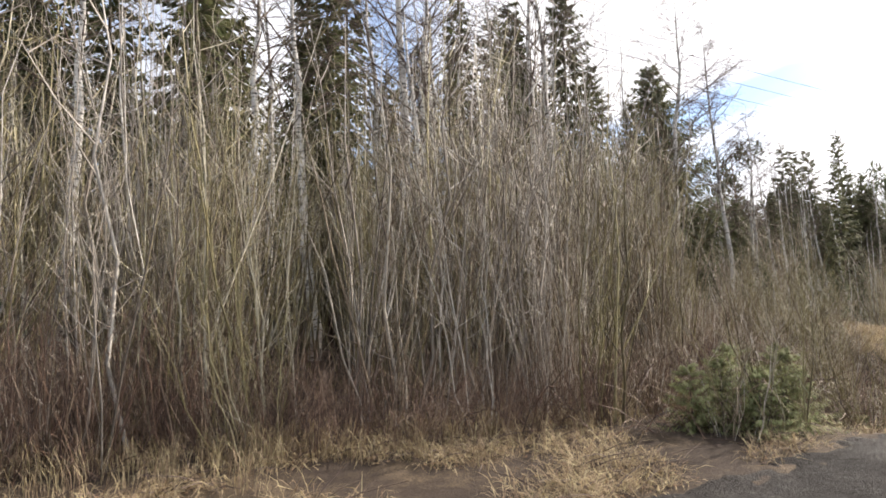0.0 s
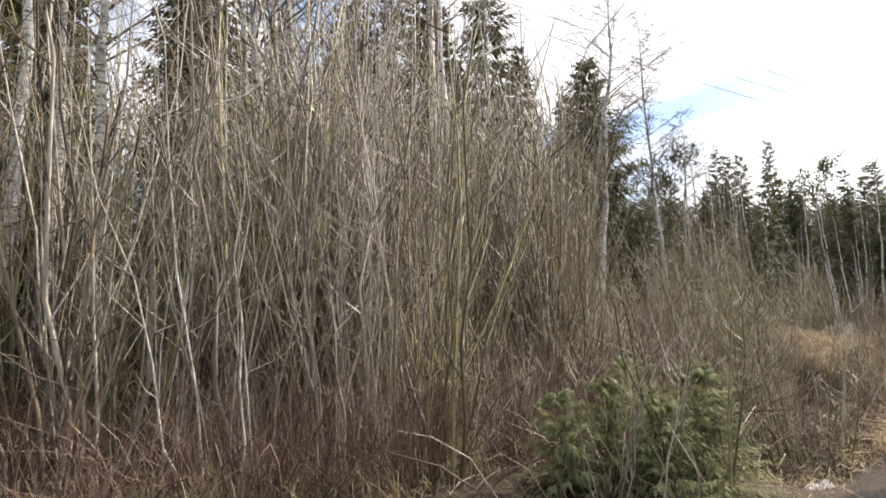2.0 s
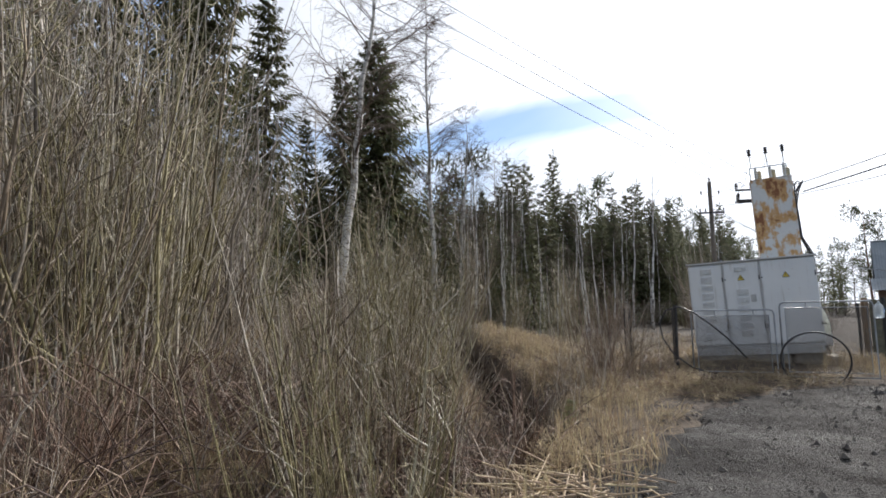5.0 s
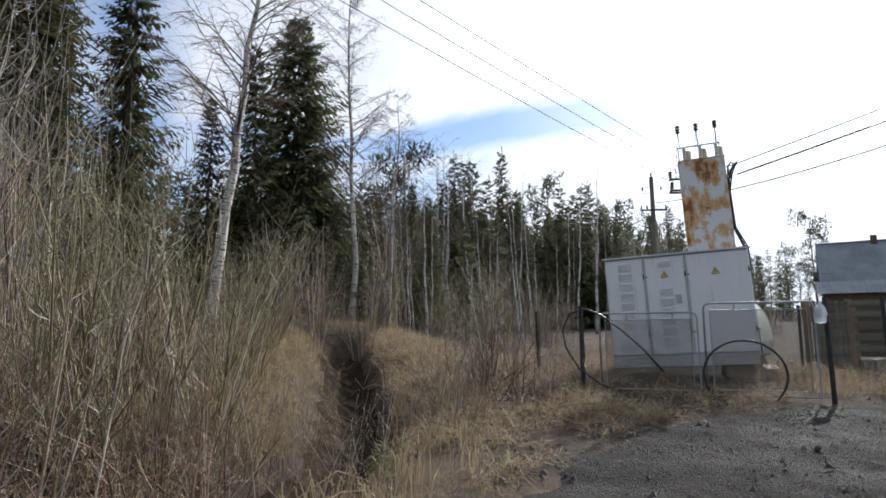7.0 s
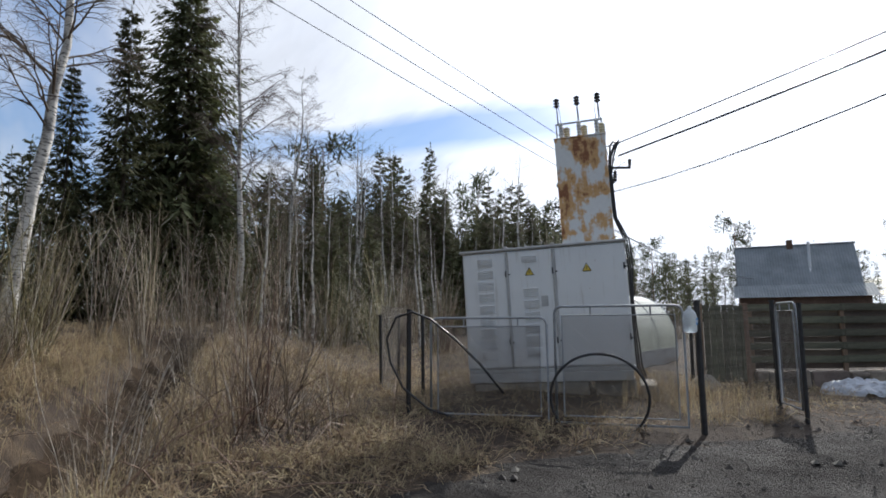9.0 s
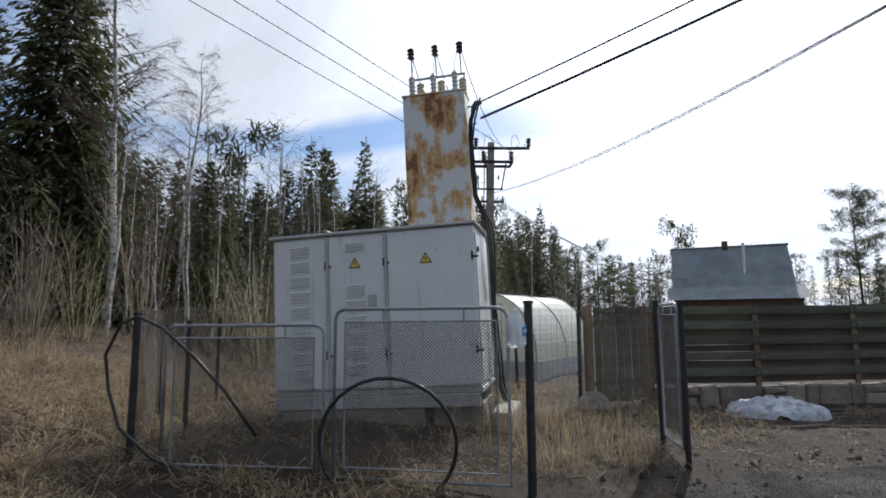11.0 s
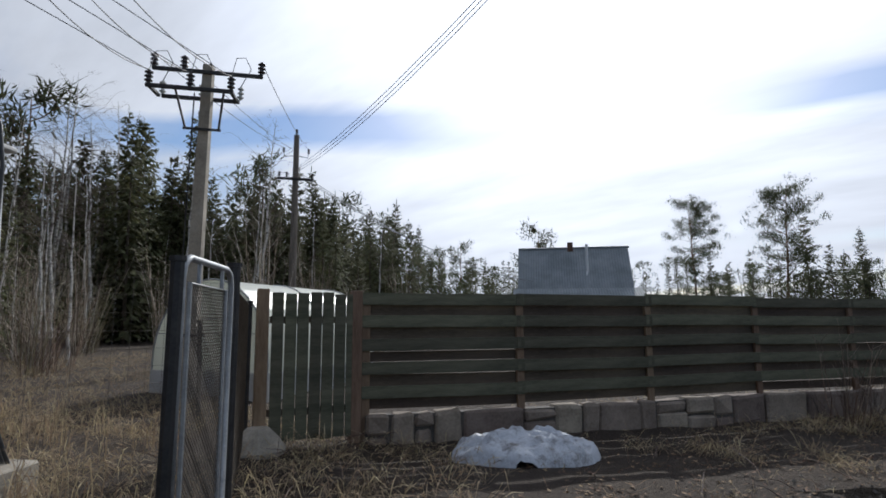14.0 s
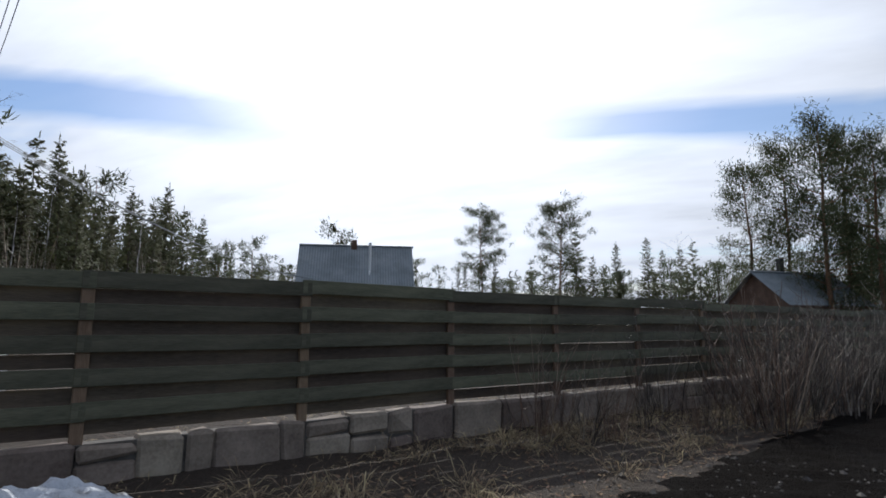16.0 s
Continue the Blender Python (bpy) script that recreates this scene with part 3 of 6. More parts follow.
def birch_shapes(seed, h, r, limbs, twigs, fine, low=0.3, spread=0.2):
    rng = random.Random(seed)
    trunk, crown = Shape(), Shape()
    line = sway(rng, (0, 0, -0.3), (rng.uniform(-0.05, 0.05) * h, rng.uniform(-0.05, 0.05) * h, h), 12, 0.012 * h)
    trunk.tube(line, [r * (1.25 if k == 0 else (1 - k / 12.4) ** 0.9) for k in range(13)], 10)
    for n in range(limbs):
        f = low + (0.97 - low) * (n + rng.random()) / limbs
        p, a = along(line, f), rng.uniform(0, 2 * math.pi)
        ln = h * spread * (0.35 + 1.0 * math.sin(math.pi * min(1, (f - low) / (1 - low) * 0.75 + 0.25))) * rng.uniform(0.6, 1.15)
        rise = rng.uniform(0.5, 1.1)
        tip = p + Vector((math.cos(a), math.sin(a), rise)) * ln * 0.75
        b = sway(rng, p, tip, 5, ln * 0.035)
        rb = max(0.006, r * 0.28 * (1 - f) + 0.008)
        crown.tube(b, [rb * (1 - k / 5.6) for k in range(6)], 4, False)
        for t in range(twigs):
            g = 0.2 + 0.8 * (t + rng.random()) / twigs
            q, a2 = along(b, g), a + rng.uniform(-1.3, 1.3)
            l2 = ln * rng.uniform(0.2, 0.45)
            d = Vector((math.cos(a2), math.sin(a2), rng.uniform(-0.2, 0.9)))
            c = [q, q + d * l2 * 0.5, q + d * l2 + Vector((0, 0, -0.18 * l2))]
            crown.tube(c, [rb * 0.45, rb * 0.33, rb * 0.15], 3, False)
            for w in range(fine):
                q2, d2 = along(c, rng.uniform(0.25, 1)), Vector((rng.uniform(-1, 1), rng.uniform(-1, 1), rng.uniform(-0.8, 0.6)))
                crown.tube([q2, q2 + d2 * l2 * 0.55], [0.005, 0.003], 3, False)
    return trunk, crown


def spray(s, p, d, ln, wd, droop):
    """One needle-clad twig: a ridge-shaped pair of blades."""
    side = d.cross(Vector((0, 0, 1)))
    side = side.normalized() * wd if side.length > 1e-4 else Vector((wd, 0, 0))
    tip = p + d * ln + Vector((0, 0, -droop * ln))
    mid = p + d * ln * 0.45 + Vector((0, 0, -droop * ln * 0.25))
    low = Vector((0, 0, -wd * 0.9))
    n = len(s.v)
    s.v += [tuple(p), tuple(mid + side + low), tuple(tip), tuple(mid - side + low)]
    s.f += [(n, n + 1, n + 2), (n, n + 2, n + 3)]


def spruce_shapes(seed, h, r, whorls, per, twigs, width=0.17, low=0.06, bulk=1.0, limbs=True, short=1.0):
    rng = random.Random(seed)
    trunk, crown = Shape(), Shape()
    line = sway(rng, (0, 0, -0.3), (0, 0, h), 8, 0.004 * h)
    trunk.tube(line, [r * (1 - k / 8.2) for k in range(9)], 8)
    for n in range(whorls):
        f = low + (0.985 - low) * ((n + 0.5) / whorls) ** 0.92
        ln = h * width * (1 - f) ** 0.72 * (0.75 + 0.25 * min(1, f * 6)) + 0.12
        for b in range(per):
            a = 2 * math.pi * (b + rng.random() * 0.8) / per + n * 1.1
            l1 = ln * rng.uniform(0.6, 1.15)
            p = along(line, f + rng.uniform(-0.4, 0.4) / whorls)
            out = Vector((math.cos(a), math.sin(a), 0))
            sag = -0.28 + 0.62 * f
            pts = [p, p + out * l1 * 0.5 + Vector((0, 0, sag * l1 * 0.55)), p + out * l1 + Vector((0, 0, sag * l1 * 0.75 + 0.1 * l1))]
            if limbs:
                trunk.tube(pts, [(0.012 + 0.008 * l1) * min(1, h / 6), 0.010 * min(1, h / 6), 0.004 * min(1, h / 6)], 3, False)
            for t in range(twigs):
                g = 0.12 + 0.88 * (t + rng.random()) / twigs
                q = along(pts, g)
                side = 1 if t % 2 else -1
                d = (out + Vector((-out.y, out.x, 0)) * side * rng.uniform(0.35, 1.1)).normalized()
                tl = (0.14 + 0.30 * l1 * (1.05 - g)) * rng.uniform(0.7, 1.3)
                spray(crown, q + Vector((0, 0, rng.uniform(-0.1, 0.03) * l1)), d, tl * short, (0.035 + 0.06 * tl) * bulk * short, rng.uniform(0.2, 1.0))
    for k in range(5):
        spray(crown, Vector((0, 0, h - 0.25 * min(1.0, h / 12) * k)), Vector((rng.uniform(-0.3, 0.3), rng.uniform(-0.3, 0.3), 1)).normalized(), 0.45 * min(1.0, h / 12), 0.05 * min(1.0, h / 10), 0)
    return trunk, crown


def pine_shapes(seed, h, r, limbs, clumps, needles, low=0.45, spread=0.17, bulk=1.0, flat=0.32):
    rng = random.Random(seed)
    trunk, crown = Shape(), Shape()
    line = sway(rng, (0, 0, -0.3), (rng.uniform(-0.03, 0.03) * h, rng.uniform(-0.03, 0.03) * h, h), 9, 0.01 * h)
    trunk.tube(line, [r * (1 - k / 10.5) for k in range(10)], 8)
    for n in range(limbs):
        f = low + (0.98 - low) * (n + rng.random()) / limbs
        p, a = along(line, f), rng.uniform(0, 2 * math.pi)
        g = (f - low) / (1 - low)
        ln = h * spread * (0.30 + 0.85 * math.sin(math.pi * (0.20 + 0.70 * g))) * rng.uniform(0.55, 1.2)
        tip = p + Vector((math.cos(a), math.sin(a), rng.uniform(-0.12, 0.5) + 0.35 * g)) * ln
        b = sway(rng, p, tip, 4, ln * 0.06)
        trunk.tube(b, [0.05 * (1 - g) + 0.025, 0.035, 0.025, 0.016, 0.008], 4, False)
        for c in range(clumps):
            q = along(b, 0.35 + 0.65 * (c + rng.random()) / clumps) + Vector((rng.uniform(-1, 1), rng.uniform(-1, 1), rng.uniform(-0.7, 0.9) * flat / 0.32)) * ln * 0.26
            for k in range(needles):
                d = Vector((rng.gauss(0, 1), rng.gauss(0, 1), rng.gauss(0.5, 0.8))).normalized()
                spray(crown, q + Vector((rng.gauss(0, 0.34), rng.gauss(0, 0.34), rng.gauss(0, flat))) * (h / 17), d, rng.uniform(0.22, 0.46) * bulk, 0.034 * bulk, rng.uniform(-0.2, 0.3))
    return trunk, crown


def shrub_shapes(seed, h, stems, lean, twigs, r=0.012, fine=1, far=False):
    """Shoots from one stool: each bends outward, straightens up and forks once or twice."""
    rng = random.Random(seed)
    pieces = []
    for n in range(stems):
        wood, twig = Shape(), Shape()
        pieces.append((wood, twig))
        a, q = rng.uniform(0, 2 * math.pi), rng.random() ** 0.7
        hh = h * rng.uniform(0.45, 1.05)
        out = Vector((math.cos(a), math.sin(a), 0))
        foot = out * 0.34 * q * rng.uniform(0.3, 1.6) - Vector((0, 0, 0.15))
        reach, bow = lean * hh * q * rng.uniform(0.6, 1.7), rng.uniform(0.55, 1.7)
        drift = Vector((rng.gauss(0, 0.085), rng.gauss(0, 0.085), 0)) * hh
        kink = [Vector((rng.gauss(0, 0.011), rng.gauss(0, 0.011), 0)) * hh for _ in range(7)]
        line = [foot + out * reach * (k / 6) ** bow + drift * (k / 6) + (kink[k] if k else Vector()) + Vector((0, 0, hh * k / 6)) for k in range(7)]
        rr = r * rng.choice((0.45, 0.6, 0.75, 0.95, 1.35)) * (0.5 + 0.5 * hh / h)
        wood.tube(line[::2] if far else line, [rr * (1 - k / 7.0) for k in range(0, 7, 2 if far else 1)], 3 if far else 4, False)
        lines = [(line, rr, 1.0)]
        for _ in range(rng.choice((0, 1, 1, 2))):
            g = rng.uniform(0.15, 0.55)
            p, a1 = along(line, g), a + rng.uniform(-1.6, 1.6)
            l1 = hh * (1 - g) * rng.uniform(0.55, 0.95)
            tip = p + Vector((math.cos(a1) * rng.uniform(0.14, 0.42), math.sin(a1) * rng.uniform(0.14, 0.42), 1)) * l1
            fork = sway(rng, p, tip, 4, 0.03 * l1)
            wood.tube(fork, [rr * 0.7 * (1 - g) * (1 - k / 5.0) for k in range(5)], 3, False)
            lines.append((fork, rr * 0.7, 0.6))
        for t in range(twigs):
            branch, r1, share = lines[t % len(lines)]
            f = 0.18 + 0.8 * (t + rng.random()) / twigs
            p, a2 = along(branch, f), rng.uniform(0, 2 * math.pi)
            ln = hh * rng.uniform(0.08, 0.24) * (1.15 - f * 0.6)
            d = Vector((math.cos(a2) * 0.8, math.sin(a2) * 0.8, rng.uniform(0.2, 1.2)))
            c = [p, p + d * ln * 0.55, p + d * ln + Vector((0, 0, 0.14 * ln))]
            twig.tube(c, [r1 * 0.42, r1 * 0.3, r1 * 0.12], 3, False)
            for w in range(fine):
                p2 = along(c, rng.uniform(0.2, 0.9))
                d2 = Vector((rng.uniform(-1, 1), rng.uniform(-1, 1), rng.uniform(0, 1.2)))
                twig.tube([p2, p2 + d2 * ln * 0.45], [r1 * 0.25, r1 * 0.1], 3, False)
    return pieces


def plant(name, shapes, mats, names, label, category, m, group):
    ob = thing(name, label, category, m, group)
    for s, mt, nm in zip(shapes, mats, names):
        part(nm, s, mt, ob, smooth=True)
    return ob


def spot(x, y, size=1.0, turn=None, sink=0.0, lean=(0, 0)):
    turn = random.uniform(0, 360) if turn is None else turn
    return pose(x, y, height(x, y) - sink, lean[0], lean[1], 0) @ pose(0, 0, 0, 0, 0, turn) @ Matrix.Scale(size, 4)


SPRUCES = [(15.1, 39.5, 20.8), (12.0, 36.1, 16.8), (9.8, 36.2, 13.4), (36.3, 58.1, 19.4), (38.1, 59.4, 19.2), (31.3, 51.6, 14.4), (41.4, 56.4, 20.0), (50.2, 53.7, 16.4), (51.7, 52.4, 13.8), (55.3, 53.1, 13.0), (66.6, 63.5, 15.6), (45.0, 51.2, 15.2), (50.9, 51.9, 14.5), (35.4, 53.2, 17.4), (54.0, 57.0, 17.8)]
SPRUCES_FAR = [(68.6, 64.7, 16.2), (77.2, 63.4, 15.4), (103.6, 20.4, 15.4), (99.5, 9.0, 11.4), (3.8, 29.2, 15.8), (6.1, 30.8, 13.6), (-2.5, 33.8, 20.4), (17.2, 45.0, 18.0), (3.0, 28.2, 18.3), (-0.7, 26.1, 15.6), (-7.2, 21.2, 17.7), (-10.4, 18.2, 16.7), (-17.3, 18.9, 16.1), (4.1, 22.2, 17.2), (1.6, 21.0, 15.6), (-5.0, 18.4, 16.4), (-8.6, 15.2, 14.8), (-12.5, 14.2, 15.5), (-8.2, 12.2, 14.6), (-10.2, 11.8, 13.6), (6.4, 26.0, 15.0), (85.7, 30.7, 8.5), (88.7, 27.9, 9.3), (89.5, 33.0, 9.0), (91.5, 28.8, 8.0), (93.0, 14.0, 11.6), (95.0, 17.0, 10.4), (92.0, 10.5, 12.0), (96.0, 7.0, 11.0)]
PINES = [(91.2, 30.2, 17.1), (100.2, 22.7, 19.3), (73.6, 64.2, 16.3), (57.6, 56.9, 15.3), (28.8, 54.8, 17.9), (48.7, 57.5, 17.4), (97.2, 55.8, 17.3)]
PINES_ROAD = [(76.5, 1.4, 15.7), (73.2, -1.1, 16.1), (68.8, -2.6, 16.4), (70.1, -5.9, 15.2), (73.4, -5.0, 16.4), (80, -8, 15), (77, -13, 16), (72, -12, 15)]
BIRCHES = [(8.95, 24.8, 17.7), (16.9, 34.4, 21.2), (-8.6, 7.8, 11.1), (-6.2, 10.1, 12.3), (20.3, 37.6, 16.4)]
BIRCHES_FAR = [(29.1, 47.1, 16.4), (32.3, 46.7, 16.1), (36.1, 46.7, 14.5), (23.1, 44.1, 10.9), (29.8, 49.7, 18.5), (109.6, 7.0, 15.0), (-1.5, 17.8, 15.6), (0.3, 15.6, 14.5)]

def prototype(name, shapes, mats, names, label, category, group, place, lean=(0, 0)):
    """Builds the first of a kind, standing at place (x, y, top), and returns it with its height."""
    x, y, top = place
    h = max(v[2] for v in shapes[0].v)
    ob = plant(name, shapes, mats, names, label, category, spot(x, y, 1.0), group)
    size = (top - height(x, y)) / h
    ob.matrix_world = spot(x, y, size, lean=lean)
    return ob, h


def put_copy(proto, x, y, top=None, size=None, lean=(0, 0)):
    ob, h = proto
    size = size if size else (top - height(x, y)) / h
    own = ob.scale[0]
    return copy_thing(ob, spot(x, y, size / own, lean=lean))


birch_a = prototype("birch_tree", birch_shapes(11, 17, 0.21, 40, 10, 7, 0.34, 0.17), ("birch", "twig"), ("trunk", "crown"), "tall leafless birch with white bark, leaning slightly", "tree", "birches", BIRCHES[0], (3.0, 5.0))
birch_b = prototype("birch_tree", birch_shapes(12, 19, 0.17, 46, 10, 7, 0.24, 0.12), ("birch", "twig"), ("trunk", "crown"), "tall leafless birch with white bark", "tree", "birches", BIRCHES[1])
birch_c = prototype("birch_tree", birch_shapes(13, 12, 0.155, 22, 6, 3, 0.45), ("birch", "twig"), ("trunk", "crown"), "slim leafless birch among the willows", "tree", "birches", BIRCHES[2])
birch_far = prototype("birch_tree", birch_shapes(14, 15, 0.13, 20, 5, 2, 0.5, 0.14), ("birch", "twig"), ("trunk", "crown"), "thin leafless birch at the forest edge", "tree", "birches", BIRCHES_FAR[0])
for n, (x, y, top) in enumerate(BIRCHES[3:]):
    put_copy((birch_c, birch_b)[n], x, y, top)
for x, y, top in BIRCHES_FAR[1:]:
    put_copy(birch_far, x, y, top)

spruce_a = prototype("spruce_tree", spruce_shapes(21, 17, 0.19, 38, 8, 28, 0.37, bulk=1.3), ("bark", "spruce"), ("trunk", "crown"), "tall dark green spruce with drooping branches", "tree", "spruces", SPRUCES[0])
spruce_b = prototype("spruce_tree", spruce_shapes(22, 16, 0.18, 34, 6, 22, 0.19, bulk=1.2), ("bark", "spruce"), ("trunk", "crown"), "tall dark green spruce with drooping branches", "tree", "spruces", SPRUCES[1])
spruce_c = prototype("spruce_tree", spruce_shapes(23, 15, 0.16, 26, 6, 9, 0.185, bulk=1.9, limbs=False), ("bark", "spruce"), ("trunk", "crown"), "narrow dark spruce in the forest edge", "tree", "spruces", SPRUCES[3])
spruce_d = prototype("spruce_tree", spruce_shapes(24, 13, 0.15, 22, 6, 9, 0.225, bulk=2.0, limbs=False), ("bark", "spruce"), ("trunk", "crown"), "broad dark spruce in the forest edge", "tree", "spruces", SPRUCES[4])
for n, (x, y, top) in enumerate(SPRUCES[2:3] + SPRUCES[5:] + SPRUCES_FAR):
    near = math.hypot(x - 8, y - 6) < 33
    put_copy(spruce_b if near and y > 20 else (spruce_c, spruce_d)[n % 2], x, y, top)

pine_a = prototype("pine_tree", pine_shapes(31, 17, 0.2, 34, 6, 48, 0.44, 0.19, 1.15, 0.21), ("pine_bark", "pine"), ("trunk", "crown"), "tall pine with a rounded crown on a bare trunk", "tree", "pines", PINES[0])
pine_b = prototype("pine_tree", pine_shapes(32, 16, 0.2, 46, 6, 38, 0.16, 0.16, 1.0), ("pine_bark", "pine"), ("trunk", "crown"), "bushy green pine beside the plots", "tree", "pines", PINES_ROAD[0])
pine_c = prototype("pine_tree", pine_shapes(33, 13, 0.17, 24, 4, 14, 0.2, 0.2, 2.1), ("pine_bark", "pine"), ("trunk", "crown"), "dark pine in the forest edge", "tree", "pines", PINES[2])
for n, (x, y, top) in enumerate(PINES[1:2] + PINES[3:]):
    put_copy((pine_a, pine_c)[n > 0], x, y, top)
for x, y, top in PINES_ROAD[1:]:
    put_copy(pine_b, x, y, top)

# the wood behind: a random stand filling the far ground
rng = random.Random(5)


def fill(count, x0, x1, y0, y1, tops, kinds, keep=lambda x, y: True):
    k = 0
    for _ in range(count * 30):
        if k >= count:
            break
        x, y = rng.uniform(x0, x1), rng.uniform(y0, y1)
        if keep(x, y):
            put_copy(rng.choice(kinds), x, y, height(x, y) + rng.uniform(*tops))
            k += 1


def far_woods(label, areas):
    """Woods too far off to count: crowns and trunks of many trees, joined."""
    crowns = {"spruce": Shape(), "pine": Shape(), "twig": Shape(), "bark": Shape()}
    for count, x0, x1, y0, y1, tops, kinds in areas:
        for _ in range(count):
            x, y = rng.uniform(x0, x1), rng.uniform(y0, y1)
            shapes, h, mats = rng.choice(kinds)
            m = spot(x, y, rng.uniform(*tops) / h, rng.uniform(0, 360))
            for shape, mt in zip(shapes, mats):
                s, n = crowns[mt], len(crowns[mt].v)
                s.v += [tuple(m @ Vector(v)) for v in shape.v]
                s.f += [tuple(q + n for q in f) for f in shape.f]
    ob = thing("far_woods", label, "woods", kind="stuff")
    for (mt, s), nm in zip(crowns.items(), ("spruce_crowns", "pine_crowns", "bare_crowns", "trunks")):
        part(nm, s, mt, ob, smooth=True)


wood = [spruce_c, spruce_d, spruce_c, pine_c, pine_c, birch_far]
fill(80, 22, 90, 50, 80, (8, 13), wood, lambda x, y: y > 50 + 0.2 * (x - 20))
fill(64, 10, 64, 44, 60, (8, 13), [spruce_c, spruce_d, spruce_d, birch_far])
fill(32, -36, 3, 31, 56, (11, 18), [spruce_c, spruce_d, spruce_c])
fill(14, 3, 14, 36, 50, (7, 11), [spruce_c, spruce_d])
fill(22, -34, 3, 19, 34, (9, 15), [spruce_c, spruce_c, spruce_d], lambda x, y: x < -3 or y > 27)
fill(26, 16, 46, 37, 50, (7, 14), [birch_far])
fill(18, 16, 28, 27, 36, (4.5, 8.5), [birch_far])
fill(15, -22, 3, 13.5, 20, (9, 14), [spruce_d, spruce_c])
fill(13, -13, 2, 10.5, 16, (9, 14.5), [birch_c])
fill(34, 28, 84, 56, 72, (9, 14), [pine_c, spruce_d], lambda x, y: y > 54 + 0.12 * (x - 28))
fill(14, 12, 24, 34, 45, (6, 9.5), [spruce_c, spruce_d, spruce_b])
fill(34, 30, 66, 42, 56, (9, 14), [spruce_c, spruce_d, spruce_d], lambda x, y: y > 42 + 0.25 * (x - 30))
fill(16, 74, 100, -30, 0, (8, 13), [pine_c, pine_c, spruce_c], lambda x, y: y < -6 - 0.2 * (x - 74))

sc = (spruce_shapes(25, 15, 0.16, 20, 5, 6, 0.17, bulk=2.6, limbs=False), 15, ("bark", "spruce"))
sd = (spruce_shapes(26, 13, 0.15, 17, 5, 7, 0.22, bulk=2.8, limbs=False), 13, ("bark", "spruce"))
pc = (pine_shapes(34, 13, 0.17, 18, 3, 10, 0.25, 0.2, 2.3), 13, ("bark", "pine"))
bf = (birch_shapes(15, 15, 0.12, 12, 4, 1, 0.45, 0.14), 15, ("bark", "twig"))
far_woods("dark mixed woods far beyond the plots", ((64, 98, 145, -50, 80, (7, 12.5), (sc, sd, sc, pc, pc, bf)), (26, 80, 112, 40, 66, (6, 11), (sc, sd, sc, pc, pc, bf)), (54, 96, 125, -45, 25, (6.5, 10.5), (sd, sc, pc, bf)), (24, 62, 98, 50, 66, (7, 11), (sc, sd, pc)), (70, 90, 106, -4, 36, (6, 9), (pc, pc, sd, bf)), (70, 14, 74, 58, 74, (7, 11), (sd, sd, sc)), (26, -8, 14, 34, 46, (6, 10), (sd, sc)), (70, 12, 44, 46, 60, (8, 13), (sd, sd, sc))))

# willow thicket
SHRUB_KINDS = (("olive", 6.2, 17, 0.13, 8, 0.023), ("tan", 5.2, 17, 0.16, 8, 0.019), ("red", 2.4, 24, 0.30, 8, 0.011), ("grey", 7.2, 9, 0.08, 8, 0.025), ("olive", 3.4, 18, 0.28, 9, 0.014), ("tan", 2.2, 22, 0.38, 8, 0.010), ("dark_stem", 2.5, 13, 0.42, 9, 0.011))
SHRUB_LABEL = {"olive": "leafless willow shrub with olive-yellow shoots", "tan": "leafless willow shrub with tan shoots", "red": "low leafless shrub with reddish shoots", "grey": "slender pale grey saplings growing in a clump", "dark_stem": "sparse leafless bush with dark brown stems"}
first = [(-3, 7.4), (-1.2, 6.9), (-5.5, 5.0), (-0.6, 7.3), (5.4, 8.3), (12.9, 13.4), (31.2, 7.9)]
first_far = [(-4, 13.2), (-1, 14.6), (-9.5, 9.2), (2.2, 12.6), (9.6, 19.5), (13.0, 21.6), (38.2, 3.4)]
shrubs, shrubs_far = {}, {}


def shrub_proto(name, pieces, mt, label, m, joined):
    ob = thing(name, label, "shrub", m, "willow thicket")
    if joined:
        for k, nm in ((0, "stem_mass"), (1, "twig_mass")):
            both = Shape()
            for pair in pieces:
                n = len(both.v)
                both.v += pair[k].v
                both.f += [tuple(q + n for q in f) for f in pair[k].f]
            tagged(part(nm, both, mt, ob, smooth=True), kind="stuff")
    else:
        for wood_shape, twig_shape in pieces:
            stem = part("stem", wood_shape, mt, ob, smooth=True)
            tagged(part("twig_mass", twig_shape, mt, stem, smooth=True), kind="stuff")
    return ob


for n, (mt, h, stems, lean, twigs, r) in enumerate(SHRUB_KINDS):
    nm = "willow_shrub" if mt != "grey" else "sapling_clump"
    shrubs[n] = shrub_proto(nm, shrub_shapes(40 + n, h, stems, lean, twigs, r), mt, SHRUB_LABEL[mt], spot(*first[n], 1.0, 0), False), h
    shrubs_far[n] = shrub_proto(nm, shrub_shapes(50 + n, h, int(stems * 1.5), lean * 1.15, twigs - 3, r * 1.1, 0, True), mt, SHRUB_LABEL[mt], spot(*first_far[n], 1.0, 0), True), h


CLEARING = [(3.3, 6.6), (5.2, 13.0), (7.8, 23.0)]


def shrub(n, x, y, size=1.0, near=False):
    if n in (0, 1, 3, 4) and abs(to_line(CLEARING, x, y)) < 0.95:
        n, size = 5, size * 0.8
    put_copy((shrubs if near else shrubs_far)[n], x, y, size=size, lean=(rng.uniform(-5, 5), rng.uniform(-5, 5)))


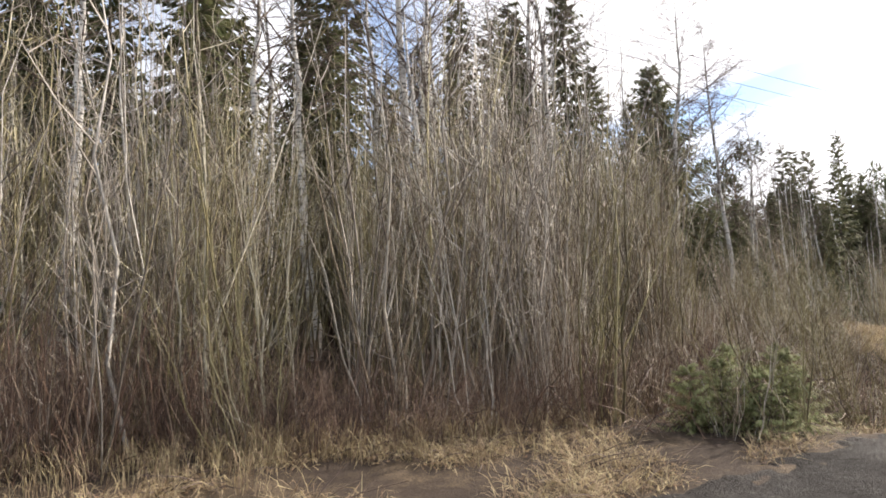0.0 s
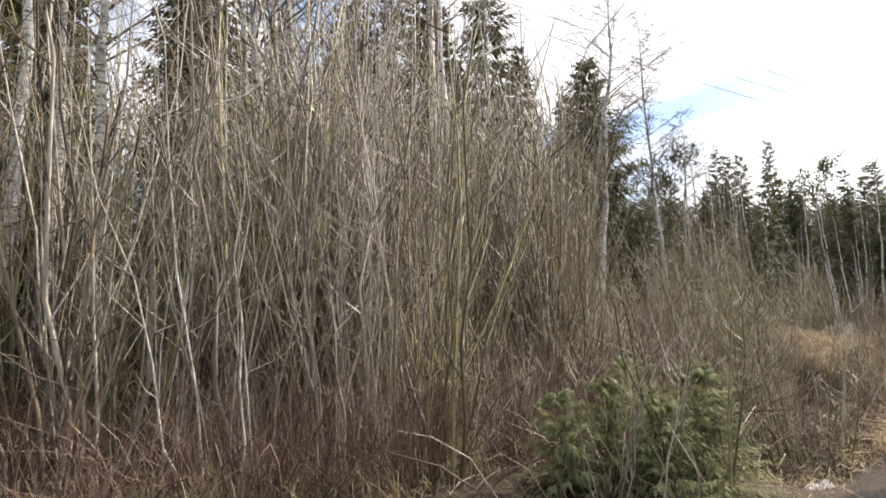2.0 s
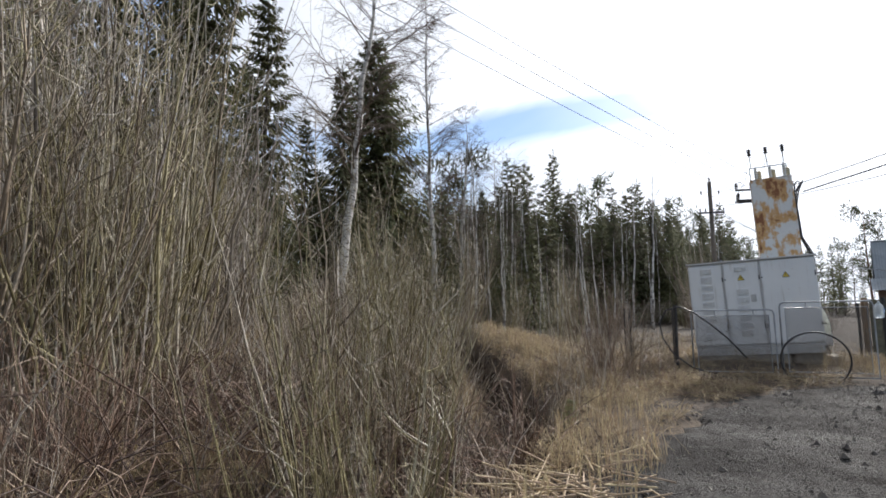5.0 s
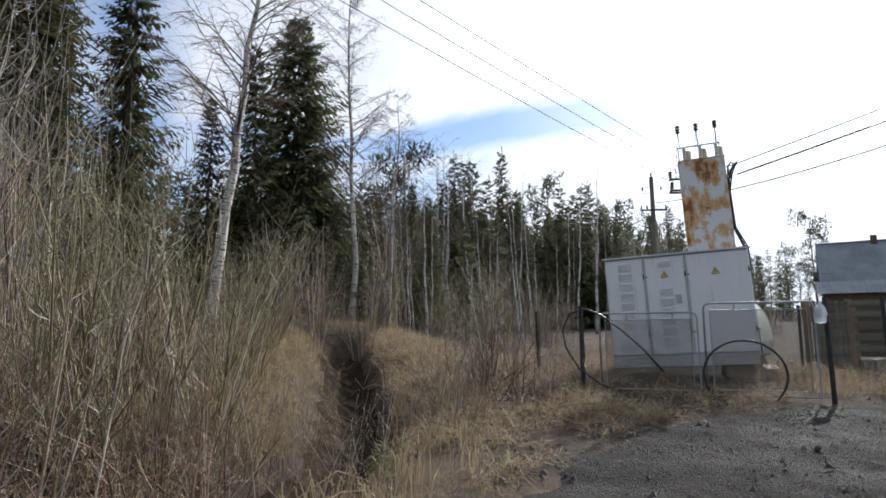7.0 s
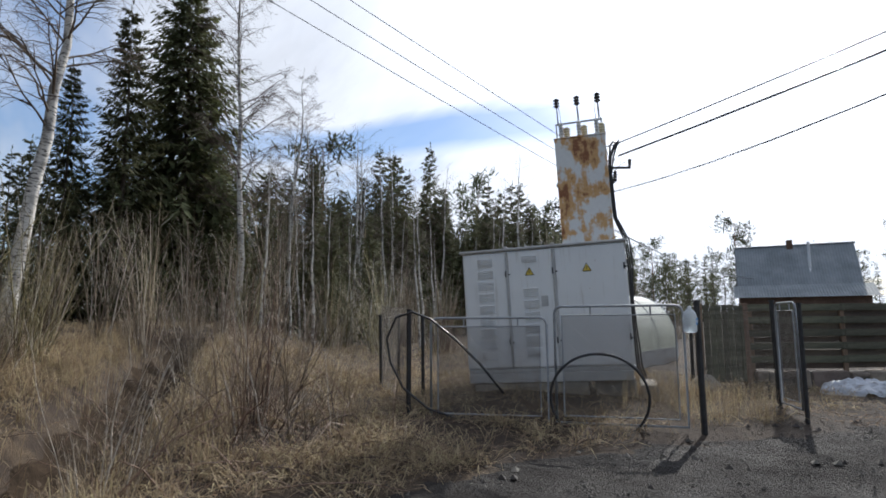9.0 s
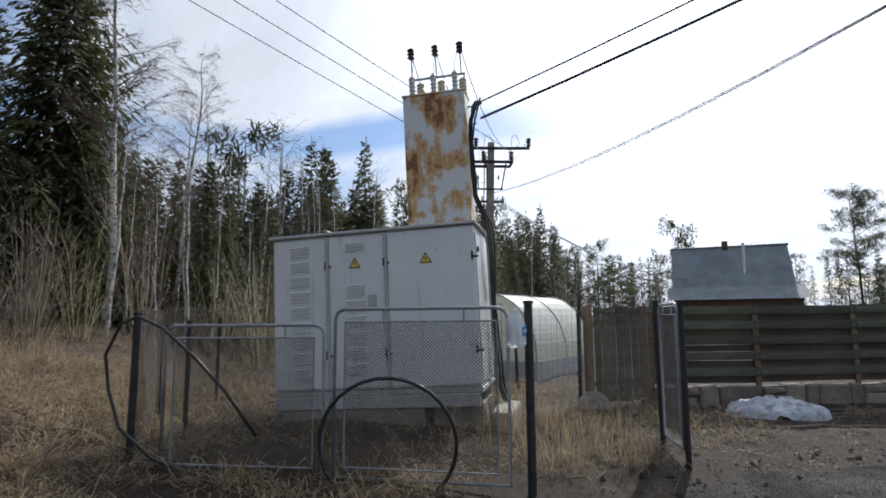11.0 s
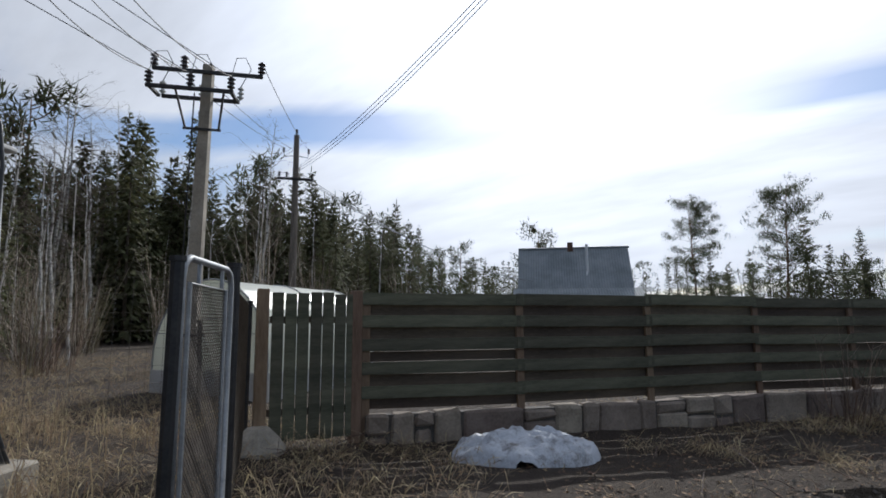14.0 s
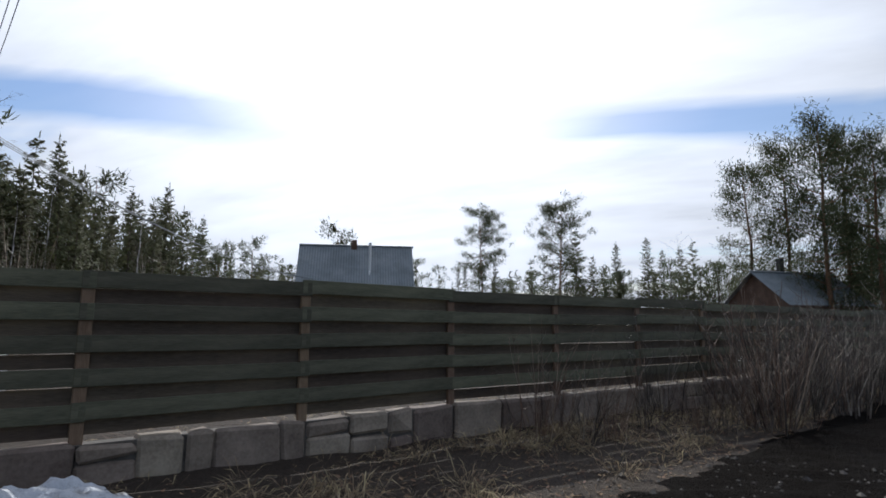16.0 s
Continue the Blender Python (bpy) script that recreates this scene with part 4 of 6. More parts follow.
EDGE = [(-16, 1.0), (-7, 3.5), (-4, 4.5), (-1.6, 5.3), (0, 6.0), (1.4, 6.9), (3.4, 8.4), (4.4, 10.2), (6, 13), (7.5, 16.5), (8, 22)]
count = near_count = 0
for _ in range(9000):
    if count >= 185:
        break
    x, y = rng.uniform(-15, 8), rng.uniform(3.0, 24)
    d = to_line(EDGE, x, y)
    if d < 0 or rng.random() > math.exp(-d / 3.2) + 0.05:
        continue
    n = rng.choice((0, 0, 1, 1, 3, 3, 4)) if d > 0.8 else rng.choice((0, 1, 2, 3, 4, 5, 5))
    close = d < 2.6 and -9 < x < 7 and near_count < 61
    near_count += close
    shrub(n, x, y, rng.uniform(0.75, 1.15), close)
    count += 1
for x, y in ((-7.5, 4.3), (-6.4, 4.2), (-5.0, 4.6), (-7.0, 5.2), (-4.1, 5.1), (-8.4, 4.6), (-5.8, 4.1), (-6.6, 3.7)):
    shrub(2, x, y, rng.uniform(0.7, 1.0), True)
for _ in range(30):
    x = rng.uniform(-8.5, 3.2)
    y = float(np.interp(x, (-9, -4, -1.6, 0, 3.5), (2.9, 4.3, 5.1, 5.9, 8.0))) + rng.uniform(-0.3, 1.4)
    shrub(rng.choice((2, 2, 5)), x, y, rng.uniform(0.35, 0.7), rng.random() < 0.4)
# taller willows standing close behind, up to the dark wood
for _ in range(46):
    x = rng.uniform(-13, 4)
    shrub(rng.choice((0, 0, 1, 3)), x, 8.4 + rng.uniform(0, 6.5) + max(0, x) * 0.9, rng.uniform(1.05, 1.5))
# brown scrub on the far bank of the ditch
for _ in range(34):
    x, y = rng.uniform(5.2, 10.0), rng.uniform(11.5, 21)
    if 0.9 < to_line(DITCH, x, y) < 4.5:
        shrub(rng.choice((4, 5, 5, 2)), x, y, rng.uniform(0.5, 0.95))
# pale leaning saplings, and thin shoots before the young spruces
for x, y, n, size in ((-1.5, 5.7, 3, 0.8), (-2.2, 5.9, 3, 0.9), (-0.7, 6.3, 3, 0.75), (2.3, 5.4, 4, 0.9), (1.5, 5.2, 5, 0.8), (2.8, 5.9, 4, 0.75)):
    shrub(n, x, y, size, True)
# willows that hang over the ditch, and the low growth along it
for x, y, n, size in ((6.3, 10.4, 4, 0.9), (6.9, 11.6, 0, 0.7), (6.4, 12.0, 4, 1.1), (7.2, 13.2, 4, 1.2), (7.6, 14.8, 0, 0.7), (6.2, 10.4, 5, 1.1), (7.4, 11.9, 5, 1.0), (5.2, 8.9, 1, 0.8), (7.0, 15.0, 1, 0.8), (8.1, 12.3, 5, 0.8), (7.2, 11.0, 5, 0.9), (9.3, 14.2, 5, 0.7), (8.9, 10.9, 5, 0.7), (7.5, 9.5, 2, 0.8)):
    shrub(n, x, y, size, True)
for x, y, n, size in ((5.5, 8.0, 4, 1.0), (5.1, 7.7, 4, 1.1), (5.9, 8.7, 5, 0.9), (10.7, 12.0, 5, 0.8), (12.4, 13.9, 5, 1.15), (12.5, 14.1, 2, 1.1), (11.9, 14.6, 5, 0.8), (12.8, 14.6, 2, 0.7), (13.2, 13.2, 5, 0.6), (10.6, 12.8, 5, 0.55)):
    shrub(n, x, y, size, True)
for _ in range(24):
    x, y = rng.uniform(7, 16), rng.uniform(17, 30)
    if abs(to_line(DITCH, x, y)) > 0.7 and to_line(DITCH, x, y) > -1.6:
        shrub(rng.choice((4, 5, 1, 2)), x, y, rng.uniform(0.5, 0.95))
for _ in range(48):
    x, y = rng.uniform(13, 46), rng.uniform(25, 46)
    shrub(rng.choice((1, 4, 5, 2)), x, y, rng.uniform(0.8, 1.3))
# bushes by the plank fence beside the road
for k in range(60):
    f = rng.random()
    x, y = 29.4 + 18 * f + rng.uniform(-0.6, 0.6), 8.75 - 11.0 * f + rng.uniform(-0.8, 0.9)
    shrub(rng.choice((6, 6, 6, 2)), x, y, rng.uniform(0.65, 1.2) * (0.6 if f < 0.15 else 1), k < 14)

# young spruces at the edge of the thicket
young = prototype("young_spruce", spruce_shapes(61, 1.5, 0.022, 10, 7, 44, 0.62, 0.08, 0.55, True, 0.50), ("bark", "sapling"), ("trunk", "crown"), "small light green spruce at the thicket edge", "tree", "young spruces", (1.7, 5.7, height(1.7, 5.7) + 1.0))
for x, y, hh in ((2.5, 5.6, 1.15), (2.1, 6.2, 1.1), (1.2, 5.5, 0.9), (2.0, 5.3, 0.9), (2.9, 6.2, 1.0), (5.5, 8.4, 0.8), (9.4, 11.0, 0.4)):
    put_copy(young, x, y, height(x, y) + hh)


# ---- plank fence on a stone base ----
FENCE = [(23.77, 13.65), (25.53, 12.45), (27.4, 11.38), (29.35, 10.35), (31.11, 9.24)]
while FENCE[-1][0] < 62:
    FENCE.append((FENCE[-1][0] + 1.80, FENCE[-1][1] - 1.13))
TOP, WALL = 1.95, 0.42
fence = thing("plank_fence", "green and brown stained horizontal plank fence on timber posts", "fence", pose(*FENCE[0], 0))
wall = thing("stone_base_wall", "low mortared stone wall carrying the plank fence", "wall", pose(*FENCE[0], 0), kind="structure")


def local(parent, shape_name, shape, mat, m, smooth=False):
    ob = part(shape_name, shape, mat, parent, smooth=smooth)
    ob.matrix_basis = m
    return ob


rng = random.Random(9)
origin = Vector((*FENCE[0], 0))
board_data = {}
for n, ((x0, y0), (x1, y1)) in enumerate(zip(FENCE, FENCE[1:])):
    ln, turn = math.hypot(x1 - x0, y1 - y0), math.degrees(math.atan2(y1 - y0, x1 - x0))
    base = Matrix.Translation(Vector((x0, y0, 0)) - origin)
    # local y points away from the road
    top = TOP + 0.08 * noise.noise((x0 * 0.4, y0 * 0.4, 5))
    pw = base @ pose(0, 0, 0, 0, 0, turn)
    local(fence, "post", Shape().bevel_box(-0.055, 0.055, -0.026, 0.026, 0.0 if n else 0.05, top - 0.02, 0.008), "post_wood", pw)
    step = (top - WALL - 0.035) / 10
    for k in range(10):
        front = k % 2 == 0
        z = top - step * (k + 0.5)
        off = -0.040 if front else 0.040
        ext = 0.06
        b = Shape().bevel_box(-ext, ln + ext, off - 0.0125, off + 0.0125, -step * 0.5 - (0.004 if front else -0.004 if k == 9 else rng.choice((0.045, 0.045, 0.02, -0.010))), step * 0.5 + (0.004 if front else rng.choice((0.035, 0.035, 0.02, -0.012))), 0.004)
        ang = rng.uniform(-0.3, 0.3)
        zz = z + rng.uniform(-0.006, 0.006)
        local(fence, "plank", b, "board" if front else "board_back", base @ pose(0, 0, zz, 0, ang, turn))
    # stones
    x = 0.0
    core = Shape().box(0.0, ln, -0.07, 0.12, -0.35, WALL - 0.03)
    local(wall, "mortar_core", core, "mortar", pw)
    while x < ln - 0.02:
        w = min(rng.choice((0.28, 0.35, 0.5, 0.65, 0.95)) * rng.uniform(0.85, 1.15), ln - x)
        if ln - x - w < 0.18:
            w = ln - x
        rows = 1 if w > 0.6 or rng.random() < 0.4 else 2
        zb = -0.22
        cut = [zb, WALL] if rows == 1 else [zb, rng.uniform(0.08, 0.24), WALL]
        for z0, z1 in zip(cut, cut[1:]):
            st = Shape().bevel_box(x + 0.012, x + w - 0.012, -0.12 + rng.uniform(-0.02, 0.015), 0.10, z0 + 0.012, z1 - (0.012 if z1 < WALL else rng.uniform(0.0, 0.04)), 0.03, wob=0.024)
            local(wall, "stone", st, "stone", pw)
        x += w
# plank gate
gate = thing("plank_gate", "closed gate of upright dark green planks with gaps", "gate", pose(22.58, 14.2, 0))
gl, gt = math.hypot(23.77 - 22.58, 13.65 - 14.2), math.degrees(math.atan2(13.65 - 14.2, 23.77 - 22.58))
for k in range(7):
    w = (gl - 0.24) / 7
    x = 0.12 + w * k
    local(gate, "plank", Shape().bevel_box(x + 0.006, x + w - 0.008, -0.05, -0.028, 0.16 + rng.uniform(-0.01, 0.01), 1.93 + rng.uniform(-0.015, 0.015), 0.004), "board", pose(0, 0, 0, 0, rng.uniform(-0.2, 0.2), gt))
for z in (0.45, 1.55):
    local(gate, "rail", Shape().bevel_box(0.1, gl - 0.1, -0.026, 0.02, z, z + 0.09, 0.005), "board_back", pose(0, 0, 0, 0, 0, gt))
gpost = solo("gate_post", Shape().bevel_box(-0.07, 0.07, -0.07, 0.07, -0.2, 1.97, 0.01), "post_wood", "reddish square timber gate post", "post", pose(22.6, 14.2, 0, 0, 0, gt))
copy_thing(gpost, pose(23.66, 13.72, 0, 0, 0, gt))
solo("concrete_footing", Shape().lathe([(0.36, -0.25), (0.34, 0.12), (0.24, 0.26), (0.13, 0.36)], 9), "concrete", "rough grey lump of concrete round a post foot", "footing", pose(22.5, 14.05, 0.0))


# ---- transformer substation ----
CAB = pose(16.95, 15.405, 0.26, 0, 0, -48.7) @ pose(0, 0, 0, 0, -2.6, 0)
CL, CD, CB, CT = 3.08, 1.38, 0.40, 2.66
cabinet = thing("transformer_cabinet", "white steel transformer cabinet with three louvred doors and a rusty tower", "electrical cabinet", CAB)
part("body", Shape().bevel_box(0, CL, 0.02, CD, CB, CT, 0.012), "cabinet", cabinet)
roof = part("roof", Shape().bevel_box(-0.05, CL + 0.05, -0.05, CD + 0.08, CT + 0.002, CT + 0.05, 0.012), "cabinet_dark", cabinet)
for x in (0.88, 1.78):
    part("roof_seam", Shape().bevel_box(x - 0.03, x + 0.03, -0.055, CD, CT + 0.052, CT + 0.085, 0.008), "cabinet_dark", roof)
base_frame = part("base_frame", Shape().bevel_box(0.02, CL + 0.02, 0.0, CD, 0.325, CB - 0.004, 0.01).bevel_box(0.02, CL - 0.03, -0.02, 0.09, 0.14, 0.321, 0.012).bevel_box(0.02, CL - 0.03, CD - 0.1, CD, 0.14, 0.321, 0.012), "cabinet_dark", cabinet)


def louvre(parent, x0, x1, z0, n, pitch=0.036):
    for k in range(n):
        z = z0 - k * pitch
        s = Shape()
        a = len(s.v)
        s.v += [(x0, -0.012, z), (x1, -0.012, z), (x1, -0.036, z - 0.018), (x0, -0.036, z - 0.018), (x1, -0.012, z - 0.021), (x0, -0.012, z - 0.021)]
        s.f += [(0, 3, 2, 1), (3, 5, 4, 2), (0, 5, 3), (1, 2, 4)]
        lv = part("louvre", s, "cabinet", parent)


def warning_sign(parent, x, z, size):
    s = Shape()
    h = size * 0.866
    tri = [(-size / 2, 0), (size / 2, 0), (0, h)]
    sg = part("warning_sign", Shape().face(*[(x + a, -0.017, z + b) for a, b in tri]), "yellow", parent, "yellow triangular high-voltage sign with a black bolt")
    for q in range(3):
        (a, b), (c, d) = tri[q], tri[(q + 1) % 3]
        s.tube([(x + a, -0.018, z + b), (x + c, -0.018, z + d)], size * 0.045, 4)
    bolt = [(0.02, 0.62), (-0.10, 0.34), (-0.01, 0.36), (-0.04, 0.12), (0.10, 0.42), (0.01, 0.40)]
    s.face(*[(x + a * size, -0.0205, z + b * size) for a, b in bolt])
    part("bolt_mark", s, "steel", sg)


for d, (x0, x1) in enumerate(((0.0, 0.88), (0.88, 1.78), (1.78, CL))):
    door = part("door", Shape().bevel_box(x0 + 0.025, x1 - 0.025, -0.012, 0.016, CB + 0.03, CT - 0.03, 0.008), "cabinet", cabinet)
    if d == 0:
        for g in range(9):
            louvre(door, x0 + 0.30, x0 + 0.60, CT - 0.13 - g * 0.225, 5, 0.034)
    if d == 1:
        louvre(door, x0 + 0.29, x0 + 0.58, CT - 0.13, 4, 0.034)
        for g in range(6):
            louvre(door, x0 + 0.29, x0 + 0.58, CT - 0.75 - g * 0.225, 5, 0.034)
        warning_sign(door, x0 + 0.43, CT - 0.50, 0.165)
        part("cover_plate", Shape().bevel_box(x0 + 0.62, x0 + 0.75, -0.022, -0.013, 1.55, 1.75, 0.004), "cabinet_dark", door)
    if d == 2:
        warning_sign(door, x0 + 0.60, CT - 0.50, 0.165)
        part("cover_plate", Shape().bevel_box(x0 + 0.48, x0 + 0.74, -0.016, -0.0125, CT - 0.26, CT - 0.12, 0.002), "cabinet", door)
    for z in (0.85, 2.15):
        part("hinge", Shape().tube([(x1 - 0.028, -0.026, z), (x1 - 0.028, -0.026, z + 0.12)], 0.015, 8).bevel_box(x1 - 0.03, x1 + 0.06, -0.024, -0.016, z + 0.03, z + 0.06, 0.003), "steel", door)
for x in (0.88, 1.78):
    part("door_stop", Shape().bevel_box(x - 0.022, x + 0.022, -0.034, 0.014, CB + 0.02, CT - 0.01, 0.006), "cabinet_dark", cabinet)
part("lifting_eye", Shape().tube([(CL + 0.03 + 0.0, 0.2 + 0.04 * math.cos(a), 2.32 + 0.04 * math.sin(a)) for a in [k * math.pi / 6 for k in range(13)]], 0.009, 6), "steel", cabinet)
part("side_panel", Shape().bevel_box(CL + 0.001, CL + 0.018, 0.10, CD - 0.08, CB + 0.06, CT - 0.10, 0.006), "cabinet", cabinet)
# tower with bushings and a wire frame on it
TX0, TX1, TY0, TY1, TZ = 1.92, 2.95, 0.84, 1.34, 5.02
tower = part("tower", Shape().bevel_box(TX0, TX1, TY0, TY1, CT + 0.05, TZ, 0.012), "rust", cabinet, "tall narrow sheet-steel tower with peeling paint and rust")
part("tower_cap", Shape().bevel_box(TX0 - 0.015, TX1 + 0.015, TY0 - 0.015, TY1 + 0.015, TZ + 0.002, TZ + 0.03, 0.006), "rust", tower)


def ribbed(r, h, n, neck=0.5):
    prof = [(r * neck, 0)]
    for k in range(n):
        z = h * (k + 0.2) / n
        prof += [(r * neck, z), (r, z + h * 0.25 / n), (r * 0.95, z + h * 0.45 / n), (r * neck, z + h * 0.6 / n)]
    return prof + [(r * neck * 0.9, h), (r * 0.2, h * 1.08)]


for k in range(3):
    x = TX0 + 0.16 + k * 0.36
    part("bushing", Shape().lathe(ribbed(0.055, 0.34, 5, 0.7), 12, Matrix.Translation((x, TY0 + 0.06, TZ + 0.02))), "porcelain", tower)
    part("bushing", Shape().lathe(ribbed(0.075, 0.28, 5, 0.75), 12, Matrix.Translation((x + 0.10, TY0 + 0.26, TZ + 0.03))), "porcelain_y", tower)
    part("insulator", Shape().lathe(ribbed(0.07, 0.20, 3), 12, Matrix.Translation((TX0 + 0.08 + k * 0.43, TY1 - 0.1, TZ + 0.84))), "porcelain_b", tower)
    part("insulator_pin", Shape().tube([(TX0 + 0.08 + k * 0.43, TY1 - 0.1, TZ + 0.44), (TX0 + 0.08 + k * 0.43, TY1 - 0.1, TZ + 0.86)], 0.012, 6), "steel", tower)
    part("jumper_wire", Shape().tube([(TX0 + 0.08 + k * 0.43, TY1 - 0.1, TZ + 0.98), (x - 0.02, TY0 + 0.3, TZ + 0.7), (x, TY0 + 0.06, TZ + 0.38)], 0.006, 4), "line", tower)
fr = Shape()
for x in (TX0 + 0.04, TX1 - 0.04):
    fr.tube([(x, TY1 - 0.1, TZ), (x, TY1 - 0.1, TZ + 0.46)], 0.018, 4)
fr.tube([(TX0 + 0.02, TY1 - 0.1, TZ + 0.46), (TX1 - 0.02, TY1 - 0.1, TZ + 0.46)], 0.022, 4)
part("wire_frame", fr, "galv", tower)
# riser cables on the end wall
ex = TX1 + 0.05
for k, o in enumerate((0.0, 0.045, -0.04)):
    part("riser_cable", Shape().tube([(CL + 0.26 + o, 1.30, -0.5), (CL + 0.24 + o, 1.26, -0.1), (CL + 0.13 + o, 1.2, 0.3), (CL + 0.12 + o, 1.18, 0.62), (CL + 0.10 + o * 0.5, 1.14, 1.6), (CL + 0.13 + o, 1.12, 2.45), (CL + 0.11 + o, 1.1, 2.8), (ex + o * 0.6, 1.08, 3.3), (ex - 0.02 + o * 0.6, 1.06, 4.2), (ex + 0.03 + o, 1.0, 4.55), (ex + 0.16 + o, 0.86, 4.82 + o)], 0.017, 6), "black", cabinet, smooth=True)
part("riser_cable", Shape().tube([(ex - 0.02, 1.1, 3.9), (ex, 1.12, 4.55), (ex + 0.03, 1.12, 4.83), (ex + 0.10, 1.08, 4.9), (ex + 0.16, 1.0, 4.82), (ex + 0.2, 0.95, 4.80)], 0.022, 6), "black", cabinet, smooth=True)
part("cable_bracket", Shape().tube([(TX1, 1.1, 4.5), (ex + 0.1, 1.02, 4.5)], 0.012, 4).tube([(TX1, 1.1, 4.82), (ex + 0.2, 0.98, 4.8)], 0.012, 4), "steel", cabinet)
block = solo("concrete_block", Shape().bevel_box(-0.15, 0.15, -0.05, 1.25, -0.25, 0.30, 0.02, wob=0.01), "concrete", "long precast concrete block beside the cabinet", "block", pose(19.24, 13.02, 0.14, 0, 0, -50))
sup = solo("concrete_strip", Shape().bevel_box(0.1, 2.25, 0.0, 0.3, -0.6, 0.138, 0.02, wob=0.006), "concrete", "low concrete strip under the cabinet frame", "footing", CAB)
copy_thing(sup, CAB @ pose(0, CD - 0.3, 0))
solo("concrete_block", Shape().bevel_box(-0.25, 0.48, 0.12, 1.15, -0.6, 0.135, 0.025, wob=0.008), "concrete", "stained precast concrete block at the cabinet's end", "block", CAB @ pose(2.6, 0, 0.05))


# ---- wire fence round the substation ----
def steel_post(x, y, top, r=0.04, label="black painted steel fence post"):
    z = height(x, y)
    return solo("fence_post", Shape().tube([(0, 0, -0.3), (0, 0, top - z)], r, 8).lathe([(r * 1.25, top - z), (r * 1.25, top - z + 0.025)], 8), "steel", label, "post", pose(x, y, z, random.uniform(-1.5, 1.5), random.uniform(-1.5, 1.5)), "substation fence posts")


P1, P2, JOIN, P0, P00, GP, GR = (14.87, 14.12), (17.80, 11.05), (16.4, 12.58), (15.6, 16.5), (16.9, 18.2), (20.0, 10.75), (20.74, 11.53)
for (x, y), top, r in ((P1, 1.78, 0.04), (P2, 1.86, 0.042), (P0, 1.72, 0.035), (P00, 1.75, 0.035), (GP, 1.84, 0.034), (GR, 1.92, 0.04), ((23.05, 16.6), 1.58, 0.035), ((22.5, 14.35), 1.8, 0.04), ((15.6, 14.9), 1.7, 0.03)):
    steel_post(x, y, top, r)


def diamonds(ln, z0, z1, pitch=0.055, r=0.0016):
    """Crossing wires of a chain-link panel in the plane y = 0."""
    s, h = Shape(), z1 - z0
    for sgn in (1, -1):
        c = -h
        while c < ln:
            a, b = max(0.0, c), min(ln, c + h)
            if b > a:
                za, zb = (a - c), (b - c)
                if sgn < 0:
                    za, zb = h - za, h - zb
                s.tube([(a, 0.001 * sgn, z0 + za), (b, 0.001 * sgn, z0 + zb)], r, 3, False)
            c += pitch
    return s


def squares(ln, z0, z1, pitch=0.10, r=0.0011):
    s = Shape()
    for k in range(int(ln / pitch) + 1):
        s.tube([(k * pitch, 0, z0), (k * pitch, 0, z1)], r, 3, False)
    for k in range(int((z1 - z0) / pitch) + 1):
        s.tube([(0, 0.003, z0 + k * pitch), (ln, 0.003, z0 + k * pitch)], r, 3, False)
    return s


def between(a, b):
    ln = math.hypot(b[0] - a[0], b[1] - a[1])
    return ln, pose(a[0], a[1], 0, 0, 0, math.degrees(math.atan2(b[1] - a[1], b[0] - a[0])))


def gate_leaf(a, b, z0, z1, label, inset=0.0, drop=0.13):
    ln, m = between(a, b)
    g = thing("wire_gate", label, "gate", m, "substation gates")
    r = 0.019
    c = 0.10
    pts = [(0.03, 0, z0), (0.03, 0, z1 - c), (0.06, 0, z1 - 0.03), (0.03 + c, 0, z1), (ln - 0.03 - c, 0, z1), (ln - 0.06, 0, z1 - 0.03), (ln - 0.03, 0, z1 - c), (ln - 0.03, 0, z0), (0.03, 0, z0)]
    part("tube_frame", Shape().tube(pts, r, 8), "galv", g, smooth=True)
    iz = z1 - drop
    part("inner_frame", Shape().tube([(0.14, 0, z0 + 0.1), (0.14, 0, iz), (ln - 0.14, 0, iz), (ln - 0.14, 0, z0 + 0.1), (0.14, 0, z0 + 0.1)], 0.013, 6), "galv", g)
    part("strut", Shape().tube([(ln * 0.3, 0, iz), (ln * 0.3, 0, z1)], 0.012, 6), "galv", g)
    part("strut", Shape().tube([(ln * 0.75, 0, iz), (ln * 0.75, 0, z1)], 0.012, 6), "galv", g)
    w = part("wire_mesh", diamonds(ln - 0.28, z0 + 0.1, iz, 0.036, 0.003), "wire", g, "rusty chain-link wire")
    w.matrix_basis = Matrix.Translation((0.14, 0.008, 0))
    return g


gate_leaf((15.1, 13.88), JOIN, 0.12, 1.66, "grey tube gate leaf filled with chain-link wire")
gate_leaf((16.44, 12.54), (17.66, 11.15), 0.14, 1.82, "grey tube gate leaf filled with chain-link wire")
gate_leaf((20.06, 10.82), (20.70, 11.48), 0.2, 1.88, "narrow grey tube gate leaf standing open")
def wire_panel(name, shape, label, m):
    w = thing(name, label, "fence", m, "substation fence panels")
    tagged(part("wire_mesh", shape, "wire", w), kind="stuff")


